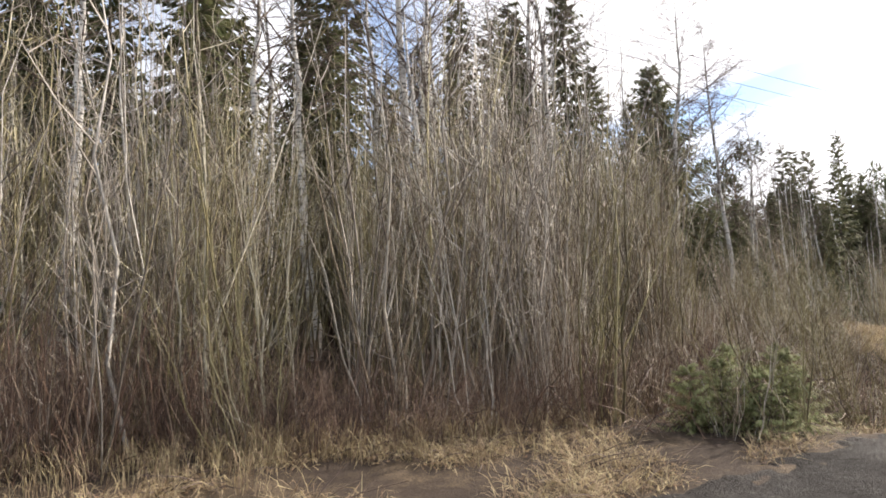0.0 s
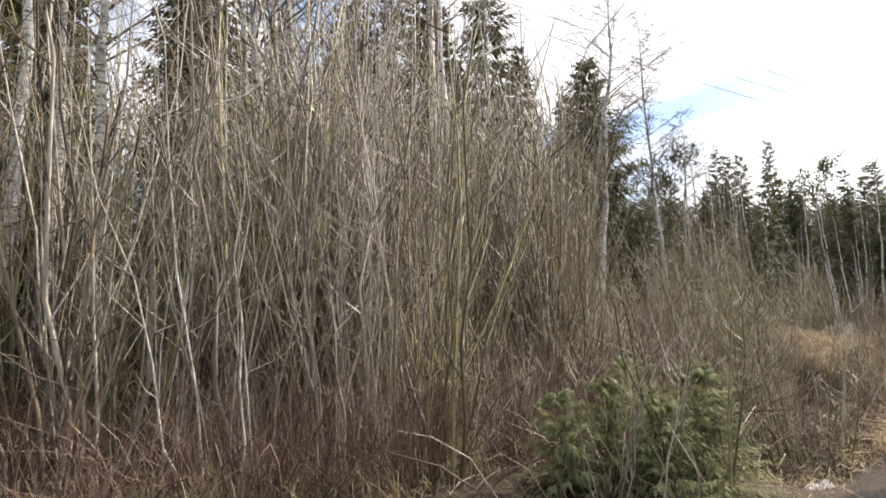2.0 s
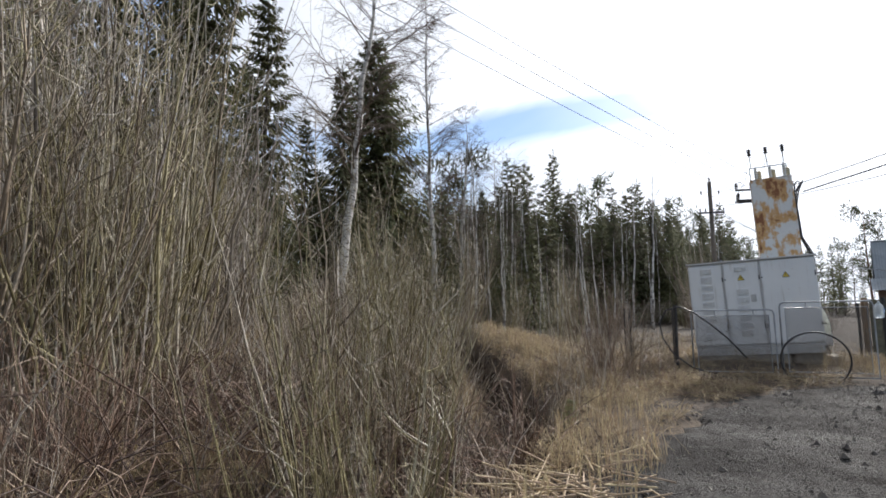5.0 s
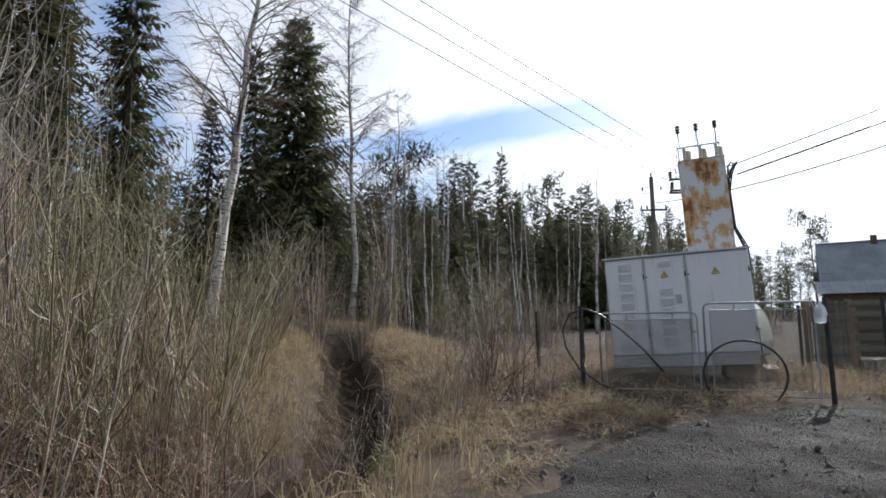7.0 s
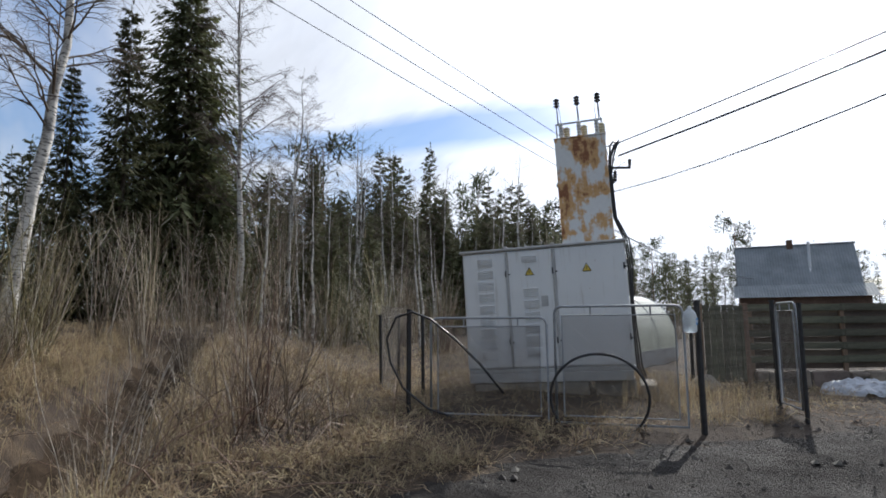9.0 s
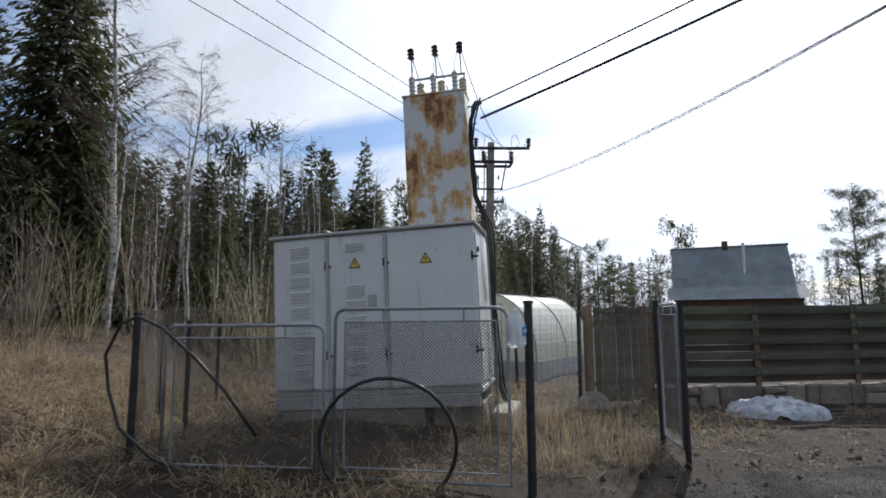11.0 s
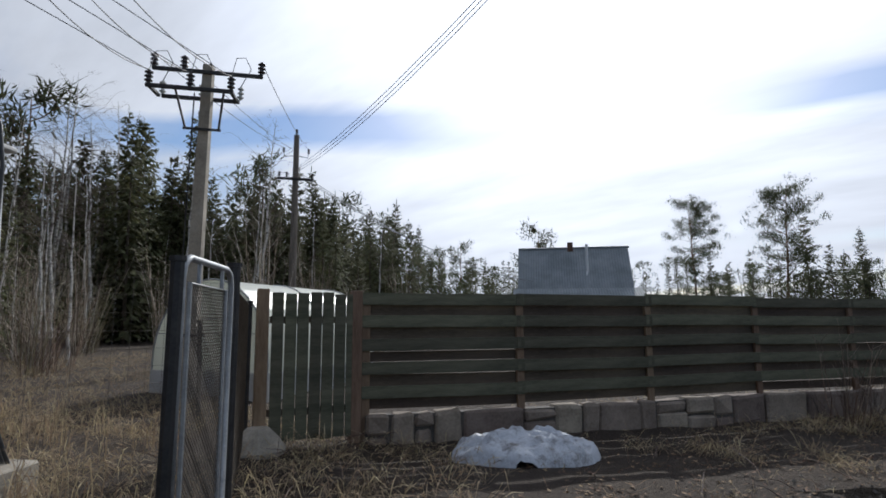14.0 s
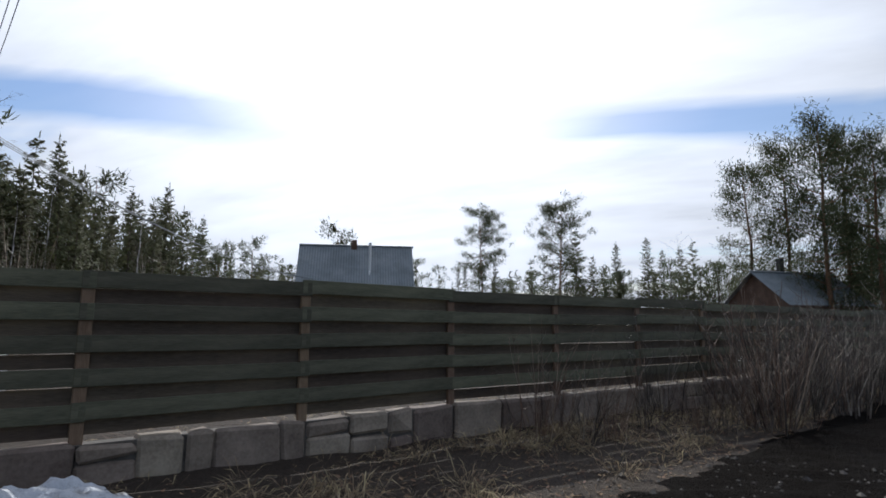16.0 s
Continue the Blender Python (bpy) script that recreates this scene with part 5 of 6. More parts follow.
for a, b, z1 in ((P1, P0, 1.68), (P0, P00, 1.66)):
    ln, m = between(a, b)
    wire_panel("chain_link_panel", diamonds(ln, 0.15, z1, 0.055).tube([(0, 0, z1), (ln, 0, z1)], 0.004, 4), "sagging chain-link fence panel", m @ pose(0, 0, height(*a)))
for a, b in ((P2, GR), ((23.05, 16.6), (22.5, 14.35))):
    ln, m = between(a, b)
    wire_panel("welded_wire_panel", squares(ln, 0.15, 1.75), "thin welded wire fence panel with square openings", m @ pose(0, 0, height(*a)))
ln, m = between((22.5, 14.35), GR)
wire_panel("chain_link_panel", diamonds(ln, 0.12, 1.72, 0.05, 0.0014).tube([(0, 0, 1.72), (ln, 0, 1.72)], 0.004, 4), "fine chain-link fence panel before the plank gate", m @ pose(0, 0, height(*GR)))

# water bottle hung on the gate post
bottle = thing("water_bottle", "clear plastic water bottle hung upside down on the gate post", "bottle", pose(17.68, 11.10, 1.45, 8, -10, 0))
part("bottle_body", Shape().lathe([(0.085, 0.0), (0.098, 0.02), (0.094, 0.05), (0.099, 0.07), (0.094, 0.09), (0.099, 0.11), (0.096, 0.2), (0.082, 0.26), (0.05, 0.305), (0.024, 0.325), (0.024, 0.36)], 20), "bottle", bottle, smooth=True)
s = Shape()
arc = [radians(-95 + 13 * k) for k in range(8)]
for a0, a1 in zip(arc, arc[1:]):
    s.face(*[(0.1012 * math.cos(a), 0.1012 * math.sin(a), z) for a, z in ((a0, 0.11), (a1, 0.11), (a1, 0.20), (a0, 0.20))])
lab = part("bottle_label", s, "label", bottle, "blue paper label with white lettering")
for k in range(5):
    a = radians(-84 + k * 16)
    part("label_bar", Shape().box(-0.008, 0.008, -0.0015, 0.0015, 0.137, 0.172, pose(0.1025 * math.cos(a), 0.1025 * math.sin(a), 0, 0, 0, math.degrees(a) + 90)), "white", lab)

# black hose loops
fdir = Vector((P2[0] - P1[0], P2[1] - P1[1], 0)).normalized()
fout = Vector((fdir.y, -fdir.x, 0)) * -1
if fout.dot(Vector((-1, -1, 0))) < 0:
    fout = -fout


def on_front(s, z, off=0.08):
    p = Vector((*P1, 0)) + fdir * s + fout * off
    return (p.x, p.y, z)


loop = [on_front(2.86 + 0.68 * math.cos(a), 0.52 + 0.62 * math.sin(a), 0.10 + 0.05 * math.sin(a * 0.5)) for a in [radians(-80 + 12 * k) for k in range(31)]]
solo("hose_loop", Shape().tube(loop, 0.02, 8), "black", "black rubber hose coiled in a ring against the gate", "hose", smooth=True)
HOSE = [(1.5, 0.55), (1.15, 0.98), (0.8, 1.32), (0.4, 1.64), (0.1, 1.76), (-0.2, 1.68), (-0.36, 1.35), (-0.3, 0.98), (-0.05, 0.6), (0.35, 0.30), (0.9, 0.14), (1.6, 0.07), (2.2, 0.06), (2.8, 0.05)]
solo("hose", Shape().tube([on_front(s, z, 0.12 if s > -0.1 else 0.0) for s, z in HOSE], 0.018, 8), "black", "slack black hose hanging over the wire fence", "hose", smooth=True)

# ---- greenhouse ----
GH = pose(24.0, 20.65, height(24.5, 19.2) + 0.05, 0, 0, math.degrees(math.atan2(17.85 - 20.65, 25.0 - 24.0)))
ghouse = thing("greenhouse", "arched greenhouse of cream translucent plastic sheets on a low base", "greenhouse", GH)
GW, GLN, GHT = 2.97, 4.2, 2.25
arch = [(GW / 2 - GW / 2 * math.cos(a), 0.55 + (GHT - 0.55) * math.sin(a)) for a in [math.pi * k / 18 for k in range(19)]]
s = Shape()
for (x0, z0), (x1, z1) in zip([(0, 0.35)] + arch, arch + [(GW, 0.35)]):
    s.face((x0, 0, z0), (x1, 0, z1), (x1, GLN, z1), (x0, GLN, z0))
part("cover", s, "sheet", ghouse, smooth=True)
for y in (0.0, GLN):
    part("end_wall", Shape().face(*[(x, y, z) for x, z in [(0, 0.35)] + arch + [(GW, 0.35)]]), "sheet", ghouse)
for y in (-0.01, GLN / 2, GLN + 0.01):
    part("arch_rib", Shape().tube([(0, y, 0.3)] + [(x, y, z + 0.01) for x, z in arch] + [(GW, y, 0.3)], 0.018, 6), "galv", ghouse)
part("base_board", Shape().bevel_box(-0.03, GW + 0.03, -0.03, GLN + 0.03, -0.25, 0.40, 0.01), "cabinet_dark", ghouse)
dr = part("door_frame", Shape().tube([(1.0, -0.02, 0.42), (1.0, -0.02, 1.95), (1.95, -0.02, 1.95), (1.95, -0.02, 0.42)], 0.016, 4).tube([(1.0, -0.02, 1.45), (1.95, -0.02, 1.45)], 0.016, 4), "galv", ghouse)
part("cross_rail", Shape().tube([(0.1, -0.015, 1.15), (2.87, -0.015, 1.15)], 0.012, 4), "galv", ghouse)


# ---- poles and lines ----
def insulator(parent, x, y, z, r=0.075, h=0.22, mat="porcelain_b"):
    return part("insulator", Shape().lathe(ribbed(r, h, 3), 12, Matrix.Translation((x, y, z))), mat, parent)


PX, PY = 23.66, 18.32
pz = height(PX, PY)
PT = 6.35 - pz
pole = thing("utility_pole", "tapered grey concrete utility pole with steel crossarms and insulators", "utility pole", pose(PX, PY, pz, 3.6, -0.8, 0) @ pose(0, 0, 0, 0, 0, -40))
s = Shape()
for z, a, b in ((-0.4, 0.125, 0.14), (PT, 0.085, 0.10)):
    s.v += [(-a, -b, z), (a, -b, z), (a, b, z), (-a, b, z)]
s.f += [(0, 1, 5, 4), (1, 2, 6, 5), (2, 3, 7, 6), (3, 0, 4, 7), (4, 5, 6, 7), (3, 2, 1, 0)]
part("shaft", s, "concrete", pole)
part("crossarm", Shape().bevel_box(-0.95, 1.0, -0.15, -0.09, PT - 0.20, PT - 0.13, 0.006), "steel", pole)
part("switch_frame", Shape().bevel_box(-0.95, 0.55, -0.42, -0.36, PT - 0.62, PT - 0.55, 0.006).bevel_box(-0.85, 0.55, 0.14, 0.20, PT - 0.62, PT - 0.55, 0.006).bevel_box(-0.92, -0.86, -0.36, 0.14, PT - 0.62, PT - 0.56, 0.006).bevel_box(0.48, 0.54, -0.36, 0.14, PT - 0.62, PT - 0.56, 0.006), "steel", pole)
br = Shape()
for x0, x1 in ((-0.45, -0.3), (0.38, 0.28)):
    br.tube([(x0, -0.38, PT - 0.6), (x1, -0.16, PT - 1.25)], 0.024, 4)
br.tube([(-0.34, -0.16, PT - 1.25), (0.32, -0.16, PT - 1.25)], 0.028, 4)
part("brace", br, "steel", pole)
for x, y, z in ((-0.92, -0.12, 0.0), (-0.40, -0.12, 0.0), (0.97, -0.12, 0.0)):
    insulator(pole, x, y, PT - 0.12)
for x in (-0.9, -0.2, 0.5):
    insulator(pole, x, -0.39, PT - 0.54)
    insulator(pole, x + 0.06, 0.17, PT - 0.54, 0.06, 0.24, "porcelain")
    part("jumper", Shape().tube([(x, -0.39, PT - 0.30), (x + 0.03, -0.2, PT + 0.12), (x + 0.15, 0.0, PT + 0.22), (x + 0.25, 0.05, PT + 0.02), (x + 0.06, 0.17, PT - 0.28)], 0.008, 4), "line", pole)
part("drive_rod", Shape().tube([(-0.17, -0.20, PT - 0.6), (-0.17, -0.22, 1.25)], 0.014, 6), "steel", pole)
part("clamp", Shape().bevel_box(-0.20, 0.20, -0.19, 0.16, 1.22, 1.26, 0.005), "steel", pole)

QX, QY = 32.1, 27.6
qz = height(QX, QY)
QT = 9.35 - qz
pole2 = thing("utility_pole", "old grey timber utility pole with two small crossarms", "utility pole", pose(QX, QY, qz, 0, 0, -33))
part("shaft", Shape().tube([(0, 0, -0.4), (0.0, 0, QT * 0.5), (0.0, 0, QT)], [0.17, 0.14, 0.11], 10), "old_pole", pole2)
part("crossarm", Shape().bevel_box(-0.72, 0.72, -0.17, -0.10, QT - 1.95, QT - 1.85, 0.008), "steel", pole2)
part("hook", Shape().tube([(-0.5, 0, QT - 0.75), (-0.45, 0, QT - 0.95), (-0.2, 0, QT - 0.9), (0.2, 0, QT - 0.9), (0.45, 0, QT - 0.95), (0.5, 0, QT - 0.75)], 0.015, 6), "steel", pole2)
for x, z in ((-0.65, QT - 1.83), (-0.35, QT - 1.83), (0.66, QT - 1.83), (-0.5, QT - 0.76), (0.5, QT - 0.76), (0, QT + 0.05)):
    insulator(pole2, x, -0.13 if z < QT - 1 else 0, z, 0.06, 0.2)


def cable(name, a, b, sag, r, label, mat="line", n=16):
    a, b = Vector(a), Vector(b)
    pts = [a.lerp(b, k / n) - Vector((0, 0, sag * 4 * (k / n) * (1 - k / n))) for k in range(n + 1)]
    solo(name, Shape().tube(pts, r, 5), mat, label, "cable", group="overhead lines")


def arm_point(ob, x, y, z):
    return ob.matrix_world @ Vector((x, y, z))


pole.matrix_world = pose(PX, PY, pz, 3.6, -0.8, 0) @ pose(0, 0, 0, 0, 0, -40)
for k, x in enumerate((-0.9, -0.2, 0.5)):
    p = arm_point(pole, x, -0.39, PT - 0.32)
    cable("power_line", p, p + Vector((-46, -9 + 1.4 * k, 9.5 + k * 1.2)), 0.6, 0.008, "thin bare overhead power line")
for x, z in ((-0.92, 0.1), (-0.40, 0.1), (0.97, 0.1)):
    p = arm_point(pole, x, -0.12, PT + z)
    q = pole2.matrix_world @ Vector((x * 0.5, 0, QT - 0.6))
    cable("power_line", p, q, 0.15, 0.008, "thin bare overhead power line")
for x in (-0.15, 0.0, 0.15):
    p = pole2.matrix_world @ Vector((x, -0.13, QT - 1.62))
    cable("power_line", p + Vector((0.0, 0.0, 0.1)), Vector((QX - 17.5 + x * 0.25, QY - 37 + x * 0.2, 7.6 + x * 0.4)), 1.6, 0.008, "thin bare overhead power line")
    cable("power_line", p, (54.6, 30.0 + x, 4.6), 0.9, 0.015, "pale service line running down to the house", "galv")
for k in range(3):
    p = cabinet.matrix_world @ Vector((TX0 + 0.08 + k * 0.43, TY1 - 0.1, TZ + 0.98))
    q = arm_point(pole, (-0.9, -0.2, 0.5)[k], -0.39, PT - 0.30)
    cable("jumper_line", p, q, 0.45, 0.008, "slack bare wire between tower and pole")
for k, (o, sg) in enumerate(((0.0, 0.5), (0.05, 0.62))):
    p = cabinet.matrix_world @ Vector((ex + 0.18, 0.9 + o, 4.8 - 0.25 * (k == 1) + 0.0))
    cable("service_cable", p, p + Vector((8.5, -22, 7.0 + 0.2 * k)), sg, 0.022 if k else 0.014, "thick black service cable leading away from the tower", "black")

# ---- snow ----


def snow_heap(x, y, lx, ly, h, turn, seed, label):
    s, n = Shape(), 40
    for j in range(n + 1):
        for i in range(n + 1):
            u, v = -1 + 2 * i / n, -1 + 2 * j / n
            r = math.sqrt(u * u + v * v) + 0.11 * noise.noise((u * 2 + seed, v * 2, 0)) + 0.05 * noise.noise((u * 6, v * 6, seed))
            z = 0.03 + h * max(0.0, 1 - r * r) ** 0.5 * max(0.25, 1 + 0.55 * noise.noise((u * 2.6, v * 2.6, seed)) + 0.35 * noise.noise((u * 6, v * 6, seed))) - 0.03 + 0.035 * noise.noise((u * 13, v * 13, seed))
            z -= 0.16 * smoothstep(0.93, 1.06, r)
            s.v.append((u * lx, v * ly, z))
    for j in range(n):
        for i in range(n):
            a = j * (n + 1) + i
            s.f.append((a, a + 1, a + n + 2, a + n + 1))
    solo("snow_patch", s, "snow", label, "snow", pose(x, y, height(x, y), 0, 0, turn), smooth=True)


snow_heap(24.53, 11.72, 0.90, 0.52, 0.28, -40, 1, "melting heap of dirty white snow before the stone wall")
snow_heap(4.5, 6.75, 0.34, 0.22, 0.12, 30, 2, "last small patch of snow by the ditch")

# ---- houses ----
hz = height(57, 28)


def house(name, label, m, w, d, eave, ridge, over, corr=True):
    """Gabled house: x along the ridge."""
    h = thing(name, label, "house", m)
    s = Shape().box(0, w, 0, d, -0.4, eave)
    n = len(s.v)
    s.v += [(0, 0, eave), (0, d, eave), (0, d / 2, ridge - 0.05), (w, 0, eave), (w, d, eave), (w, d / 2, ridge - 0.05)]
    s.f += [(n, n + 2, n + 1), (n + 3, n + 4, n + 5)]
    part("wall", s, "house_wall", h)
    for side in (0, 1):
        r = Shape()
        y_e, z_e = (-over, eave - over * (ridge - eave) / (d / 2)) if side == 0 else (d + over, eave - over * (ridge - eave) / (d / 2))
        k = int((w + 2 * over) / 0.09)
        for i in range(k + 1):
            x = -over + i * 0.09
            dz = 0.022 * (1 if i % 2 else -1)
            r.v += [(x, y_e, z_e + dz), (x, d / 2, ridge + dz)]
        for i in range(k):
            a = i * 2
            r.f.append((a, a + 2, a + 3, a + 1) if side == 0 else (a, a + 1, a + 3, a + 2))
        part("roof_slope", r, "roof", h)
    part("ridge_cap", Shape().tube([(-over, d / 2, ridge + 0.03), (w + over, d / 2, ridge + 0.03)], 0.09, 8), "roof", h)
    return h


HT = math.degrees(math.atan2(25.1 - 31.6, 58.9 - 55.0))
far_house = house("house", "house with a steep weathered corrugated roof behind the fence", pose(52.9, 30.3, hz, 0, 0, HT), 7.4, 4.8, 3.9 - hz, 7.1 - hz, 0.3)
skirt = Shape()
for i in range(98):
    x, dz = -0.6 + i * 0.09, 0.022 * (1 if i % 2 else -1)
    skirt.v += [(x, -1.9, 3.05 - hz + dz), (x, 0.02, 4.0 - hz + dz)]
skirt.f += [(2 * i, 2 * i + 2, 2 * i + 3, 2 * i + 1) for i in range(97)]
part("lower_roof", skirt, "roof", far_house)
part("porch_wall", Shape().box(-0.2, 7.7, -1.5, -0.02, -0.4, 3.15 - hz), "house_wall", far_house)
part("chimney", Shape().bevel_box(3.3, 3.7, 2.2, 2.6, 6.0 - hz, 7.55 - hz, 0.02), "house_wall", far_house)
part("vent_pipe", Shape().tube([(4.6, 1.1, 4.9 - hz), (4.6, 1.1, 7.2 - hz)], 0.10, 8).lathe([(0.32, 4.95 - hz), (0.12, 5.25 - hz)], 10, Matrix.Translation((4.6, 1.1, 0))), "cabinet", far_house)
shed = house("house", "small brown log house with a low grey roof", pose(67.0, 0.4, height(66, 2), 0, 0, -52), 7.0, 5.6, 3.3, 5.5, 0.4)
part("chimney", Shape().bevel_box(2.4, 2.8, 2.8, 3.2, 5.0, 6.6, 0.02), "steel", shed)

# ---- dead grass and leaf litter ----
GRASS_AREAS = ((-9, 8, 2.6, 9.5, 7000, 0.34), (-9, 2, -1.5, 4.6, 3000, 0.30), (3, 16, 7, 22, 12500, 0.42), (12, 24, 11, 19, 3700, 0.42), (21, 34, 6, 14, 900, 0.18), (30, 50, -4, 10, 2200, 0.28), (8, 30, 18, 32, 3500, 0.55))


def scatter(kind_seed, factor, make):
    r, s = random.Random(kind_seed), Shape()
    for x0, x1, y0, y1, count, ln in GRASS_AREAS:
        made = 0
        for _ in range(int(count * factor) * 3):
            if made >= count * factor:
                break
            x, y = r.uniform(x0, x1), r.uniform(y0, y1)
            d = to_line(ROAD_LEFT, x, y)
            if abs(to_line(DITCH, x, y)) < 0.85 and 4 < x < 13.5:
                continue
            if d < 0.05 or noise.noise((x * 0.7, y * 0.7, 11)) + 0.4 * noise.noise((x * 2.6, y * 2.6, 4)) < 0.02 + r.uniform(-0.2, 0.2) - (0.16 if d > 3 else 0):
                continue
            if 2.5 < x < 7.5 and y < 10.5 and r.random() < 0.75:
                continue
            make(s, r, x, y, ln)
            made += 1
    return s


def tuft(s, r, x, y, ln):
    z, n = height(x, y), r.choice((3, 4, 5))
    lay = r.uniform(0, 2 * math.pi)
    for _ in range(n):
        a, l = lay + r.gauss(0, 0.9), ln * r.uniform(0.4, 1.3)
        up = abs(r.gauss(0.35, 0.45))
        d = Vector((math.cos(a), math.sin(a), up)).normalized() * l
        p = Vector((x + r.uniform(-0.07, 0.07), y + r.uniform(-0.07, 0.07), z - 0.01))
        side = Vector((-math.sin(a), math.cos(a), r.uniform(-0.5, 0.5))) * r.uniform(0.0025, 0.006)
        mid, tip = p + d * 0.55 + Vector((0, 0, 0.10 * l)), p + d + Vector((0, 0, -0.30 * l * r.random()))
        k = len(s.v)
        s.v += [tuple(p), tuple(mid + side), tuple(tip), tuple(mid - side)]
        s.f.append((k, k + 1, k + 2, k + 3))


def fallen_leaf(s, r, x, y, ln):
    z, a, w = height(x, y) + 0.012, r.uniform(0, 2 * math.pi), r.uniform(0.012, 0.035)
    ca, sa, t = math.cos(a) * w, math.sin(a) * w, r.uniform(-0.02, 0.02)
    k = len(s.v)
    s.v += [(x + ca, y + sa, z), (x - sa * 0.6, y + ca * 0.6, z + 0.008 + t * 0.3), (x - ca, y - sa, z + abs(t)), (x + sa * 0.6, y - ca * 0.6, z + 0.004)]
    s.f.append((k, k + 1, k + 2, k + 3))


def stick(s, r, x, y, ln):
    z, a, l = height(x, y) + 0.015, r.uniform(0, 2 * math.pi), r.uniform(0.15, 0.8)
    p = Vector((x, y, z))
    q = p + Vector((math.cos(a), math.sin(a), r.uniform(0, 0.4))) * l
    s.tube([p, p.lerp(q, 0.5) + Vector((0, 0, 0.03)), q], [0.006, 0.005, 0.002], 3, False)


lawn = scatter(71, 1.0, tuft)
r = random.Random(74)
clumps = [(x, np.interp(x, [p[0] for p in ROAD_LEFT], [p[1] for p in ROAD_LEFT]) + 0.15 + 2.2 * r.random()) for x in (r.uniform(26, 48) for _ in range(110))]
for cx, cy in clumps:
    for _ in range(22):
        tuft(lawn, r, cx + r.gauss(0, 0.16), cy + r.gauss(0, 0.13), 0.36)
edge_x, edge_y = [p[0] for p in EDGE], [p[1] for p in EDGE]
stools = [(x, float(np.interp(x, edge_x, edge_y)) - abs(r.gauss(0, 0.55)) + 0.15, 0.42) for x in (r.uniform(-9, 3.4) for _ in range(190))]
for (x0, y0), (x1, y1) in zip(DITCH, DITCH[1:]):
    ln = math.hypot(x1 - x0, y1 - y0)
    for _ in range(int(ln * 26) if x0 > 4 else 0):
        f, o = r.random(), r.choice((r.uniform(0.6, 2.0), r.uniform(0.6, 2.0), -r.uniform(0.8, 2.2)))
        stools.append((x0 + (x1 - x0) * f - (y1 - y0) / ln * o, y0 + (y1 - y0) * f + (x1 - x0) / ln * o, 0.46))
stools += [(r.gauss(19.6, 0.75), r.gauss(12.1, 0.55), 0.5) for _ in range(46)] + [(r.uniform(15, 22), r.uniform(14.5, 19), 0.5) for _ in range(60)]
for cx, cy, tall in stools:
    lean = r.uniform(0, 2 * math.pi)
    for _ in range(r.choice((9, 14, 20))):
        gx, gy, l = cx + r.gauss(0, 0.09), cy + r.gauss(0, 0.09), tall * r.uniform(0.5, 1.5)
        a = lean + r.gauss(0, 1.1)
        d, side = Vector((math.cos(a), math.sin(a), 0)), Vector((-math.sin(a), math.cos(a), 0)) * r.uniform(0.002, 0.0045)
        p, bend = Vector((gx, gy, height(gx, gy) - 0.02)), r.uniform(0.15, 0.8)
        m1, m2, tip = p + d * l * bend * 0.18 + Vector((0, 0, l * 0.45)), p + d * l * bend * 0.55 + Vector((0, 0, l * (0.8 - 0.25 * bend))), p + d * l * bend * 1.05 + Vector((0, 0, l * (0.95 - 0.95 * bend)))
        k = len(lawn.v)
        lawn.v += [tuple(p - side), tuple(p + side), tuple(m1 + side), tuple(m1 - side), tuple(m2 + side * 0.8), tuple(m2 - side * 0.8), tuple(tip)]
        lawn.f += [(k, k + 1, k + 2, k + 3), (k + 3, k + 2, k + 4, k + 5), (k + 5, k + 4, k + 6)]
tagged(solo("dead_grass", lawn, "grass", "flattened straw-coloured dead grass", "grass", kind="stuff"))
litter, r = scatter(72, 0.5, fallen_leaf), random.Random(75)
for _ in range(5200):
    x = r.uniform(20.5, 42)
    y = float(np.interp(x, [p[0] for p in ROAD_LEFT], [p[1] for p in ROAD_LEFT])) + r.uniform(-0.25, 3.2) * r.random() ** 0.5
    if noise.noise((x * 1.3, y * 1.3, 31)) > -0.1 + r.uniform(-0.3, 0.3):
        fallen_leaf(litter, r, x, y, 0.2)
        if r.random() < 0.4:
            a, l = r.uniform(0, 2 * math.pi), r.uniform(0.06, 0.22)
            p, d, w = Vector((x, y, height(x, y) + 0.018)), Vector((math.cos(a), math.sin(a), r.uniform(0, 0.5))) * l, Vector((-math.sin(a), math.cos(a), 0.4)) * 0.003
            k = len(litter.v)
            litter.v += [tuple(p), tuple(p + d * 0.5 + w), tuple(p + d), tuple(p + d * 0.5 - w)]
            litter.f.append((k, k + 1, k + 2, k + 3))
solo("leaf_litter", litter, "leaf", "brown fallen leaves on the verge", "leaf litter", kind="stuff")
solo("fallen_sticks", scatter(73, 0.10, stick), "twig", "broken sticks lying in the grass", "sticks", kind="stuff")

# cut brush heaped on the verge
rng = random.Random(77)
s = Shape()
for _ in range(160):
    x, y = rng.gauss(6.6, 0.7), rng.gauss(7.9, 0.45)
    a, l = rng.uniform(0, 2 * math.pi), rng.uniform(0.2, 0.7)
    p = Vector((x, y, height(x, y) + rng.uniform(0.0, 0.12)))
    q = p + Vector((math.cos(a), math.sin(a), rng.uniform(-0.1, 0.25))) * l
    s.tube([p, q], [0.010, 0.006], 4, False)
solo("brush_heap", s, "brush", "heap of pale chopped brushwood on the verge", "brushwood", kind="stuff", smooth=True)

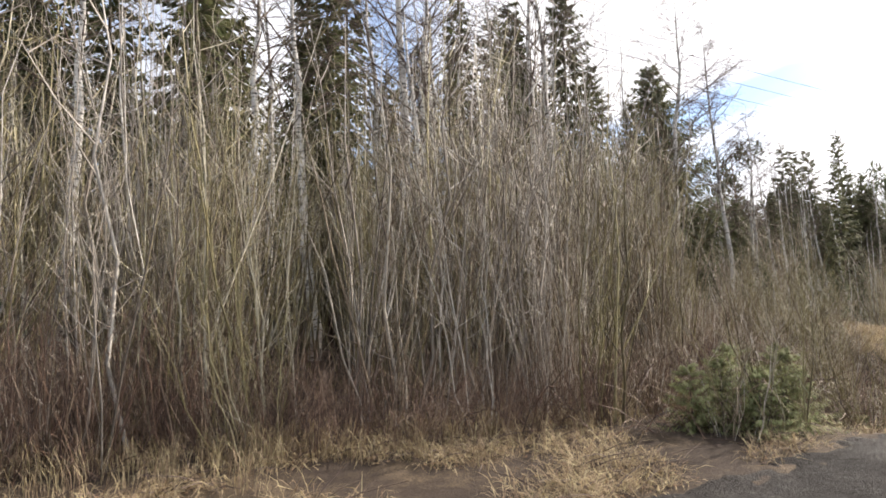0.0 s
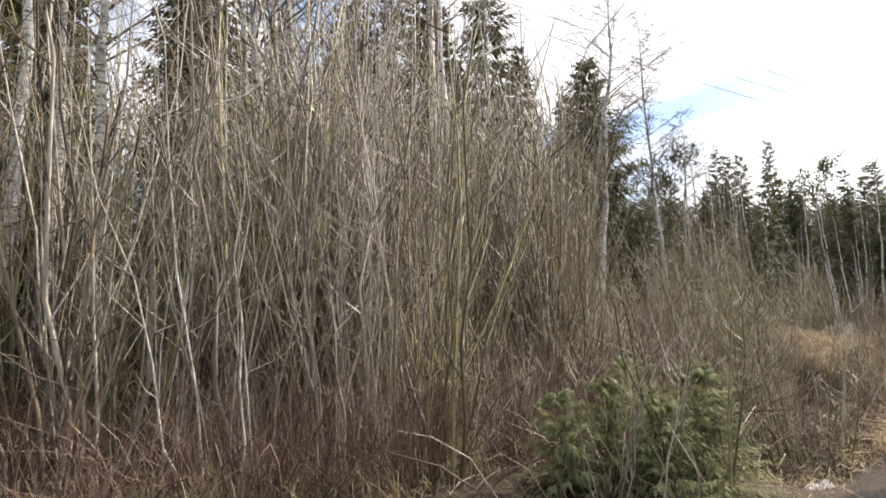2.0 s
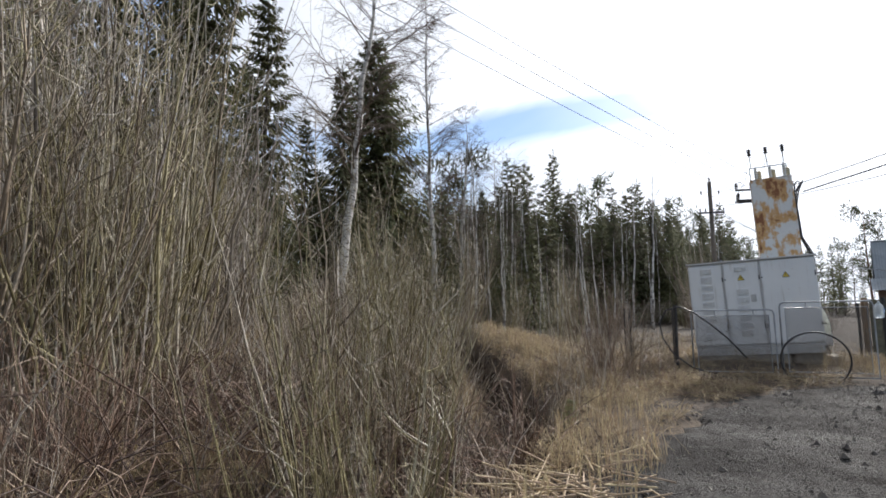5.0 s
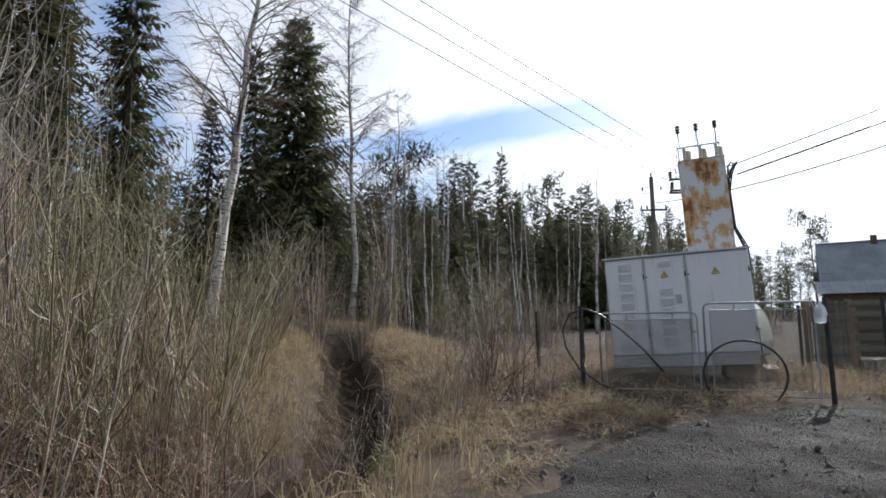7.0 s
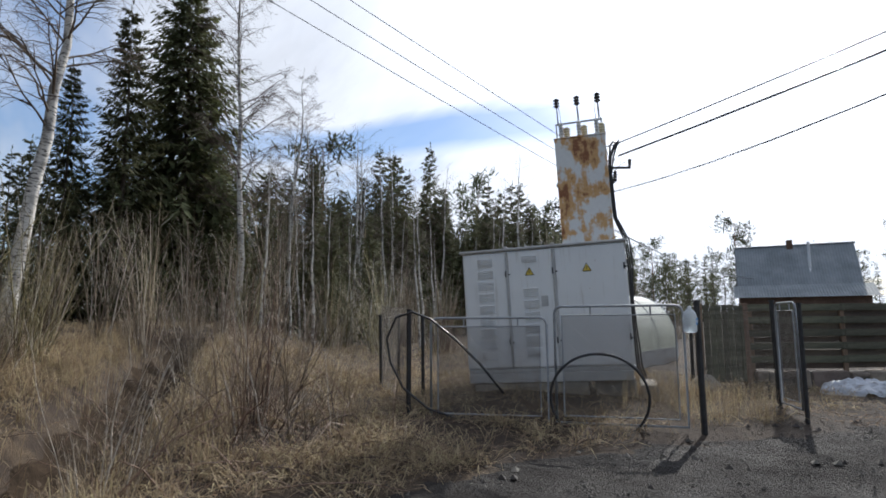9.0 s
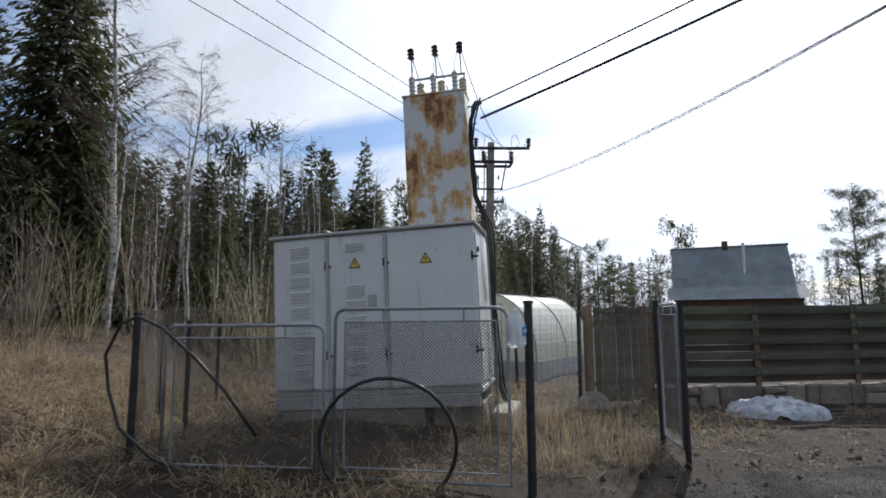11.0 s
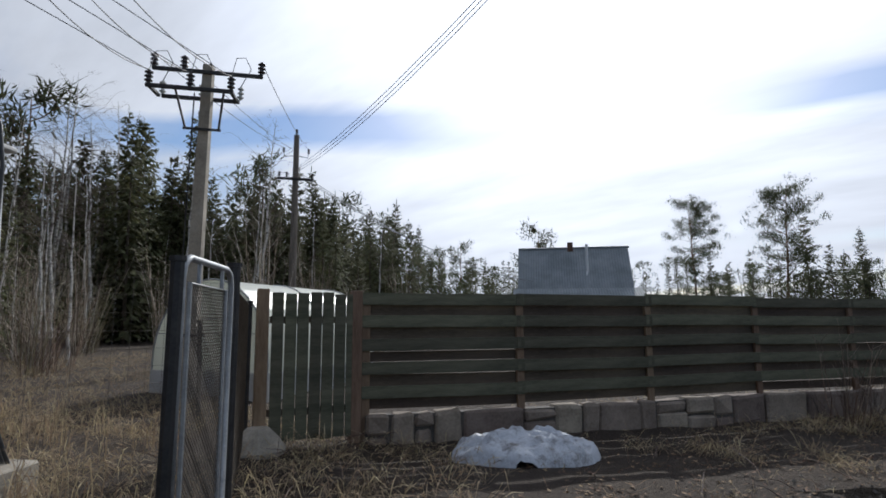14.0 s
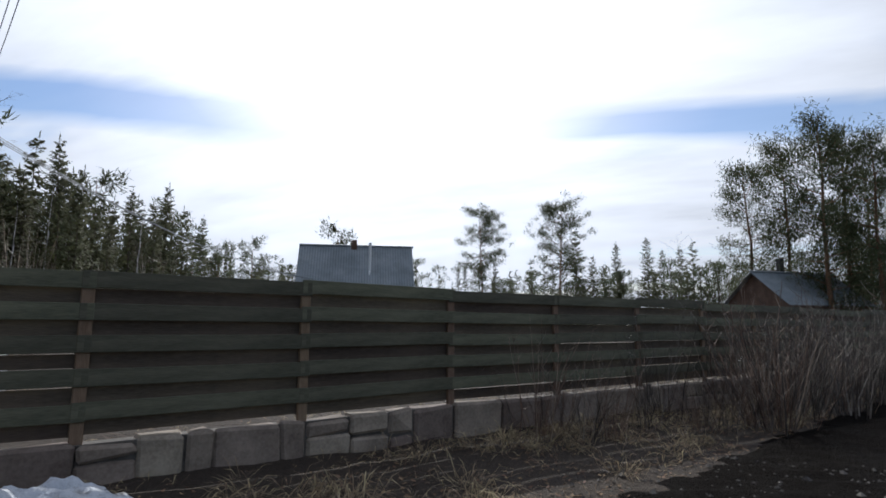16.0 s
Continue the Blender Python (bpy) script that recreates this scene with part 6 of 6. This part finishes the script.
# tangle of fallen shoots under the willows and over the ditch
rng = random.Random(83)
s = Shape()
for x0, x1, y0, y1, count in ((-8.5, 3.2, 5.0, 9.0, 900), (3.0, 8.0, 6.6, 12.0, 2300), (10.5, 14.0, 11.5, 15.0, 160)):
    for _ in range(count):
        x, y = rng.uniform(x0, x1), rng.uniform(y0, y1)
        if to_line(ROAD_LEFT, x, y) < 0.9:
            continue
        a, l, up = rng.uniform(0, 2 * math.pi), rng.uniform(0.3, 1.5), rng.uniform(0.05, 0.8)
        p = Vector((x, y, height(x, y)))
        d = Vector((math.cos(a), math.sin(a), 0)) * l
        pts = [p, p + d * 0.35 + Vector((0, 0, up * l * 0.7)), p + d * 0.7 + Vector((0, 0, up * l)), p + d + Vector((0, 0, up * l * rng.uniform(0.3, 1.2)))]
        r = rng.uniform(0.0035, 0.0105)
        s.tube(pts, [r, r * 0.85, r * 0.6, r * 0.3], 3, False)
for _ in range(5200):
    x = rng.uniform(-10.5, 4.6)
    y = float(np.interp(x, [p[0] for p in EDGE], [p[1] for p in EDGE])) - 0.35 + abs(rng.gauss(0, 1.5))
    if noise.noise((x * 0.9, y * 0.9, 21)) < -0.18:
        continue
    a, l = rng.uniform(0, 2 * math.pi), rng.uniform(0.4, 1.7) * (0.6 + 0.4 * rng.random())
    p = Vector((x, y, height(x, y) - 0.03))
    q = p + Vector((math.cos(a), math.sin(a), rng.uniform(0.5, 3.2))).normalized() * l
    r = rng.uniform(0.0025, 0.006)
    s.tube([p, p.lerp(q, 0.55) + Vector((rng.gauss(0, 0.05), rng.gauss(0, 0.05), 0.08 * l)), q], [r, r * 0.75, r * 0.3], 3, False)
solo("fallen_shoots", s, "red", "tangle of dead brown shoots under the willows", "undergrowth", kind="stuff", smooth=True)
s = Shape()
for x0, x1, y0, y1, count in ((-8.0, 3.0, 5.6, 9.0, 190), (3.6, 8.5, 8.2, 12.5, 190)):
    for _ in range(count):
        x, y = rng.uniform(x0, x1), rng.uniform(y0, y1)
        if to_line(ROAD_LEFT, x, y) < 1.2:
            continue
        a, l = rng.uniform(0, 2 * math.pi), rng.uniform(0.6, 1.9)
        p = Vector((x, y, height(x, y) - 0.05))
        q = p + Vector((math.cos(a), math.sin(a), rng.uniform(0.8, 3.0))).normalized() * l
        m = p.lerp(q, 0.5) + Vector((0, 0, 0.12 * l))
        r = rng.uniform(0.004, 0.009)
        s.tube([p, m, q], [r, r * 0.8, r * 0.3], 4, False)
solo("leaning_sticks", s, "tan", "pale dead sticks leaning in the undergrowth", "sticks", kind="stuff", smooth=True)

# stones and clods on the road
s = Shape()
k = 0
while k < 7000:
    x, y = rng.uniform(5, 30), rng.uniform(2, 12)
    if not in_road(x, y, -0.55):
        continue
    k += 1
    w = rng.uniform(0.008, 0.028) * (1 + 1.2 * (rng.random() < 0.08))
    p, n = Vector((x, y, height(x, y) + 0.012)), len(s.v)
    for dx, dy, dz in ((1, 0, 0), (0, 1, 0), (-1, 0, 0), (0, -1, 0), (0, 0, 1)):
        s.v.append(tuple(p + Vector((dx + rng.uniform(-0.3, 0.3), dy + rng.uniform(-0.3, 0.3), dz * 0.8)) * w))
    s.f += [(n, n + 1, n + 4), (n + 1, n + 2, n + 4), (n + 2, n + 3, n + 4), (n + 3, n, n + 4)]
solo("road_gravel", s, "pebble", "loose stones and clods on the road", "gravel", kind="stuff")
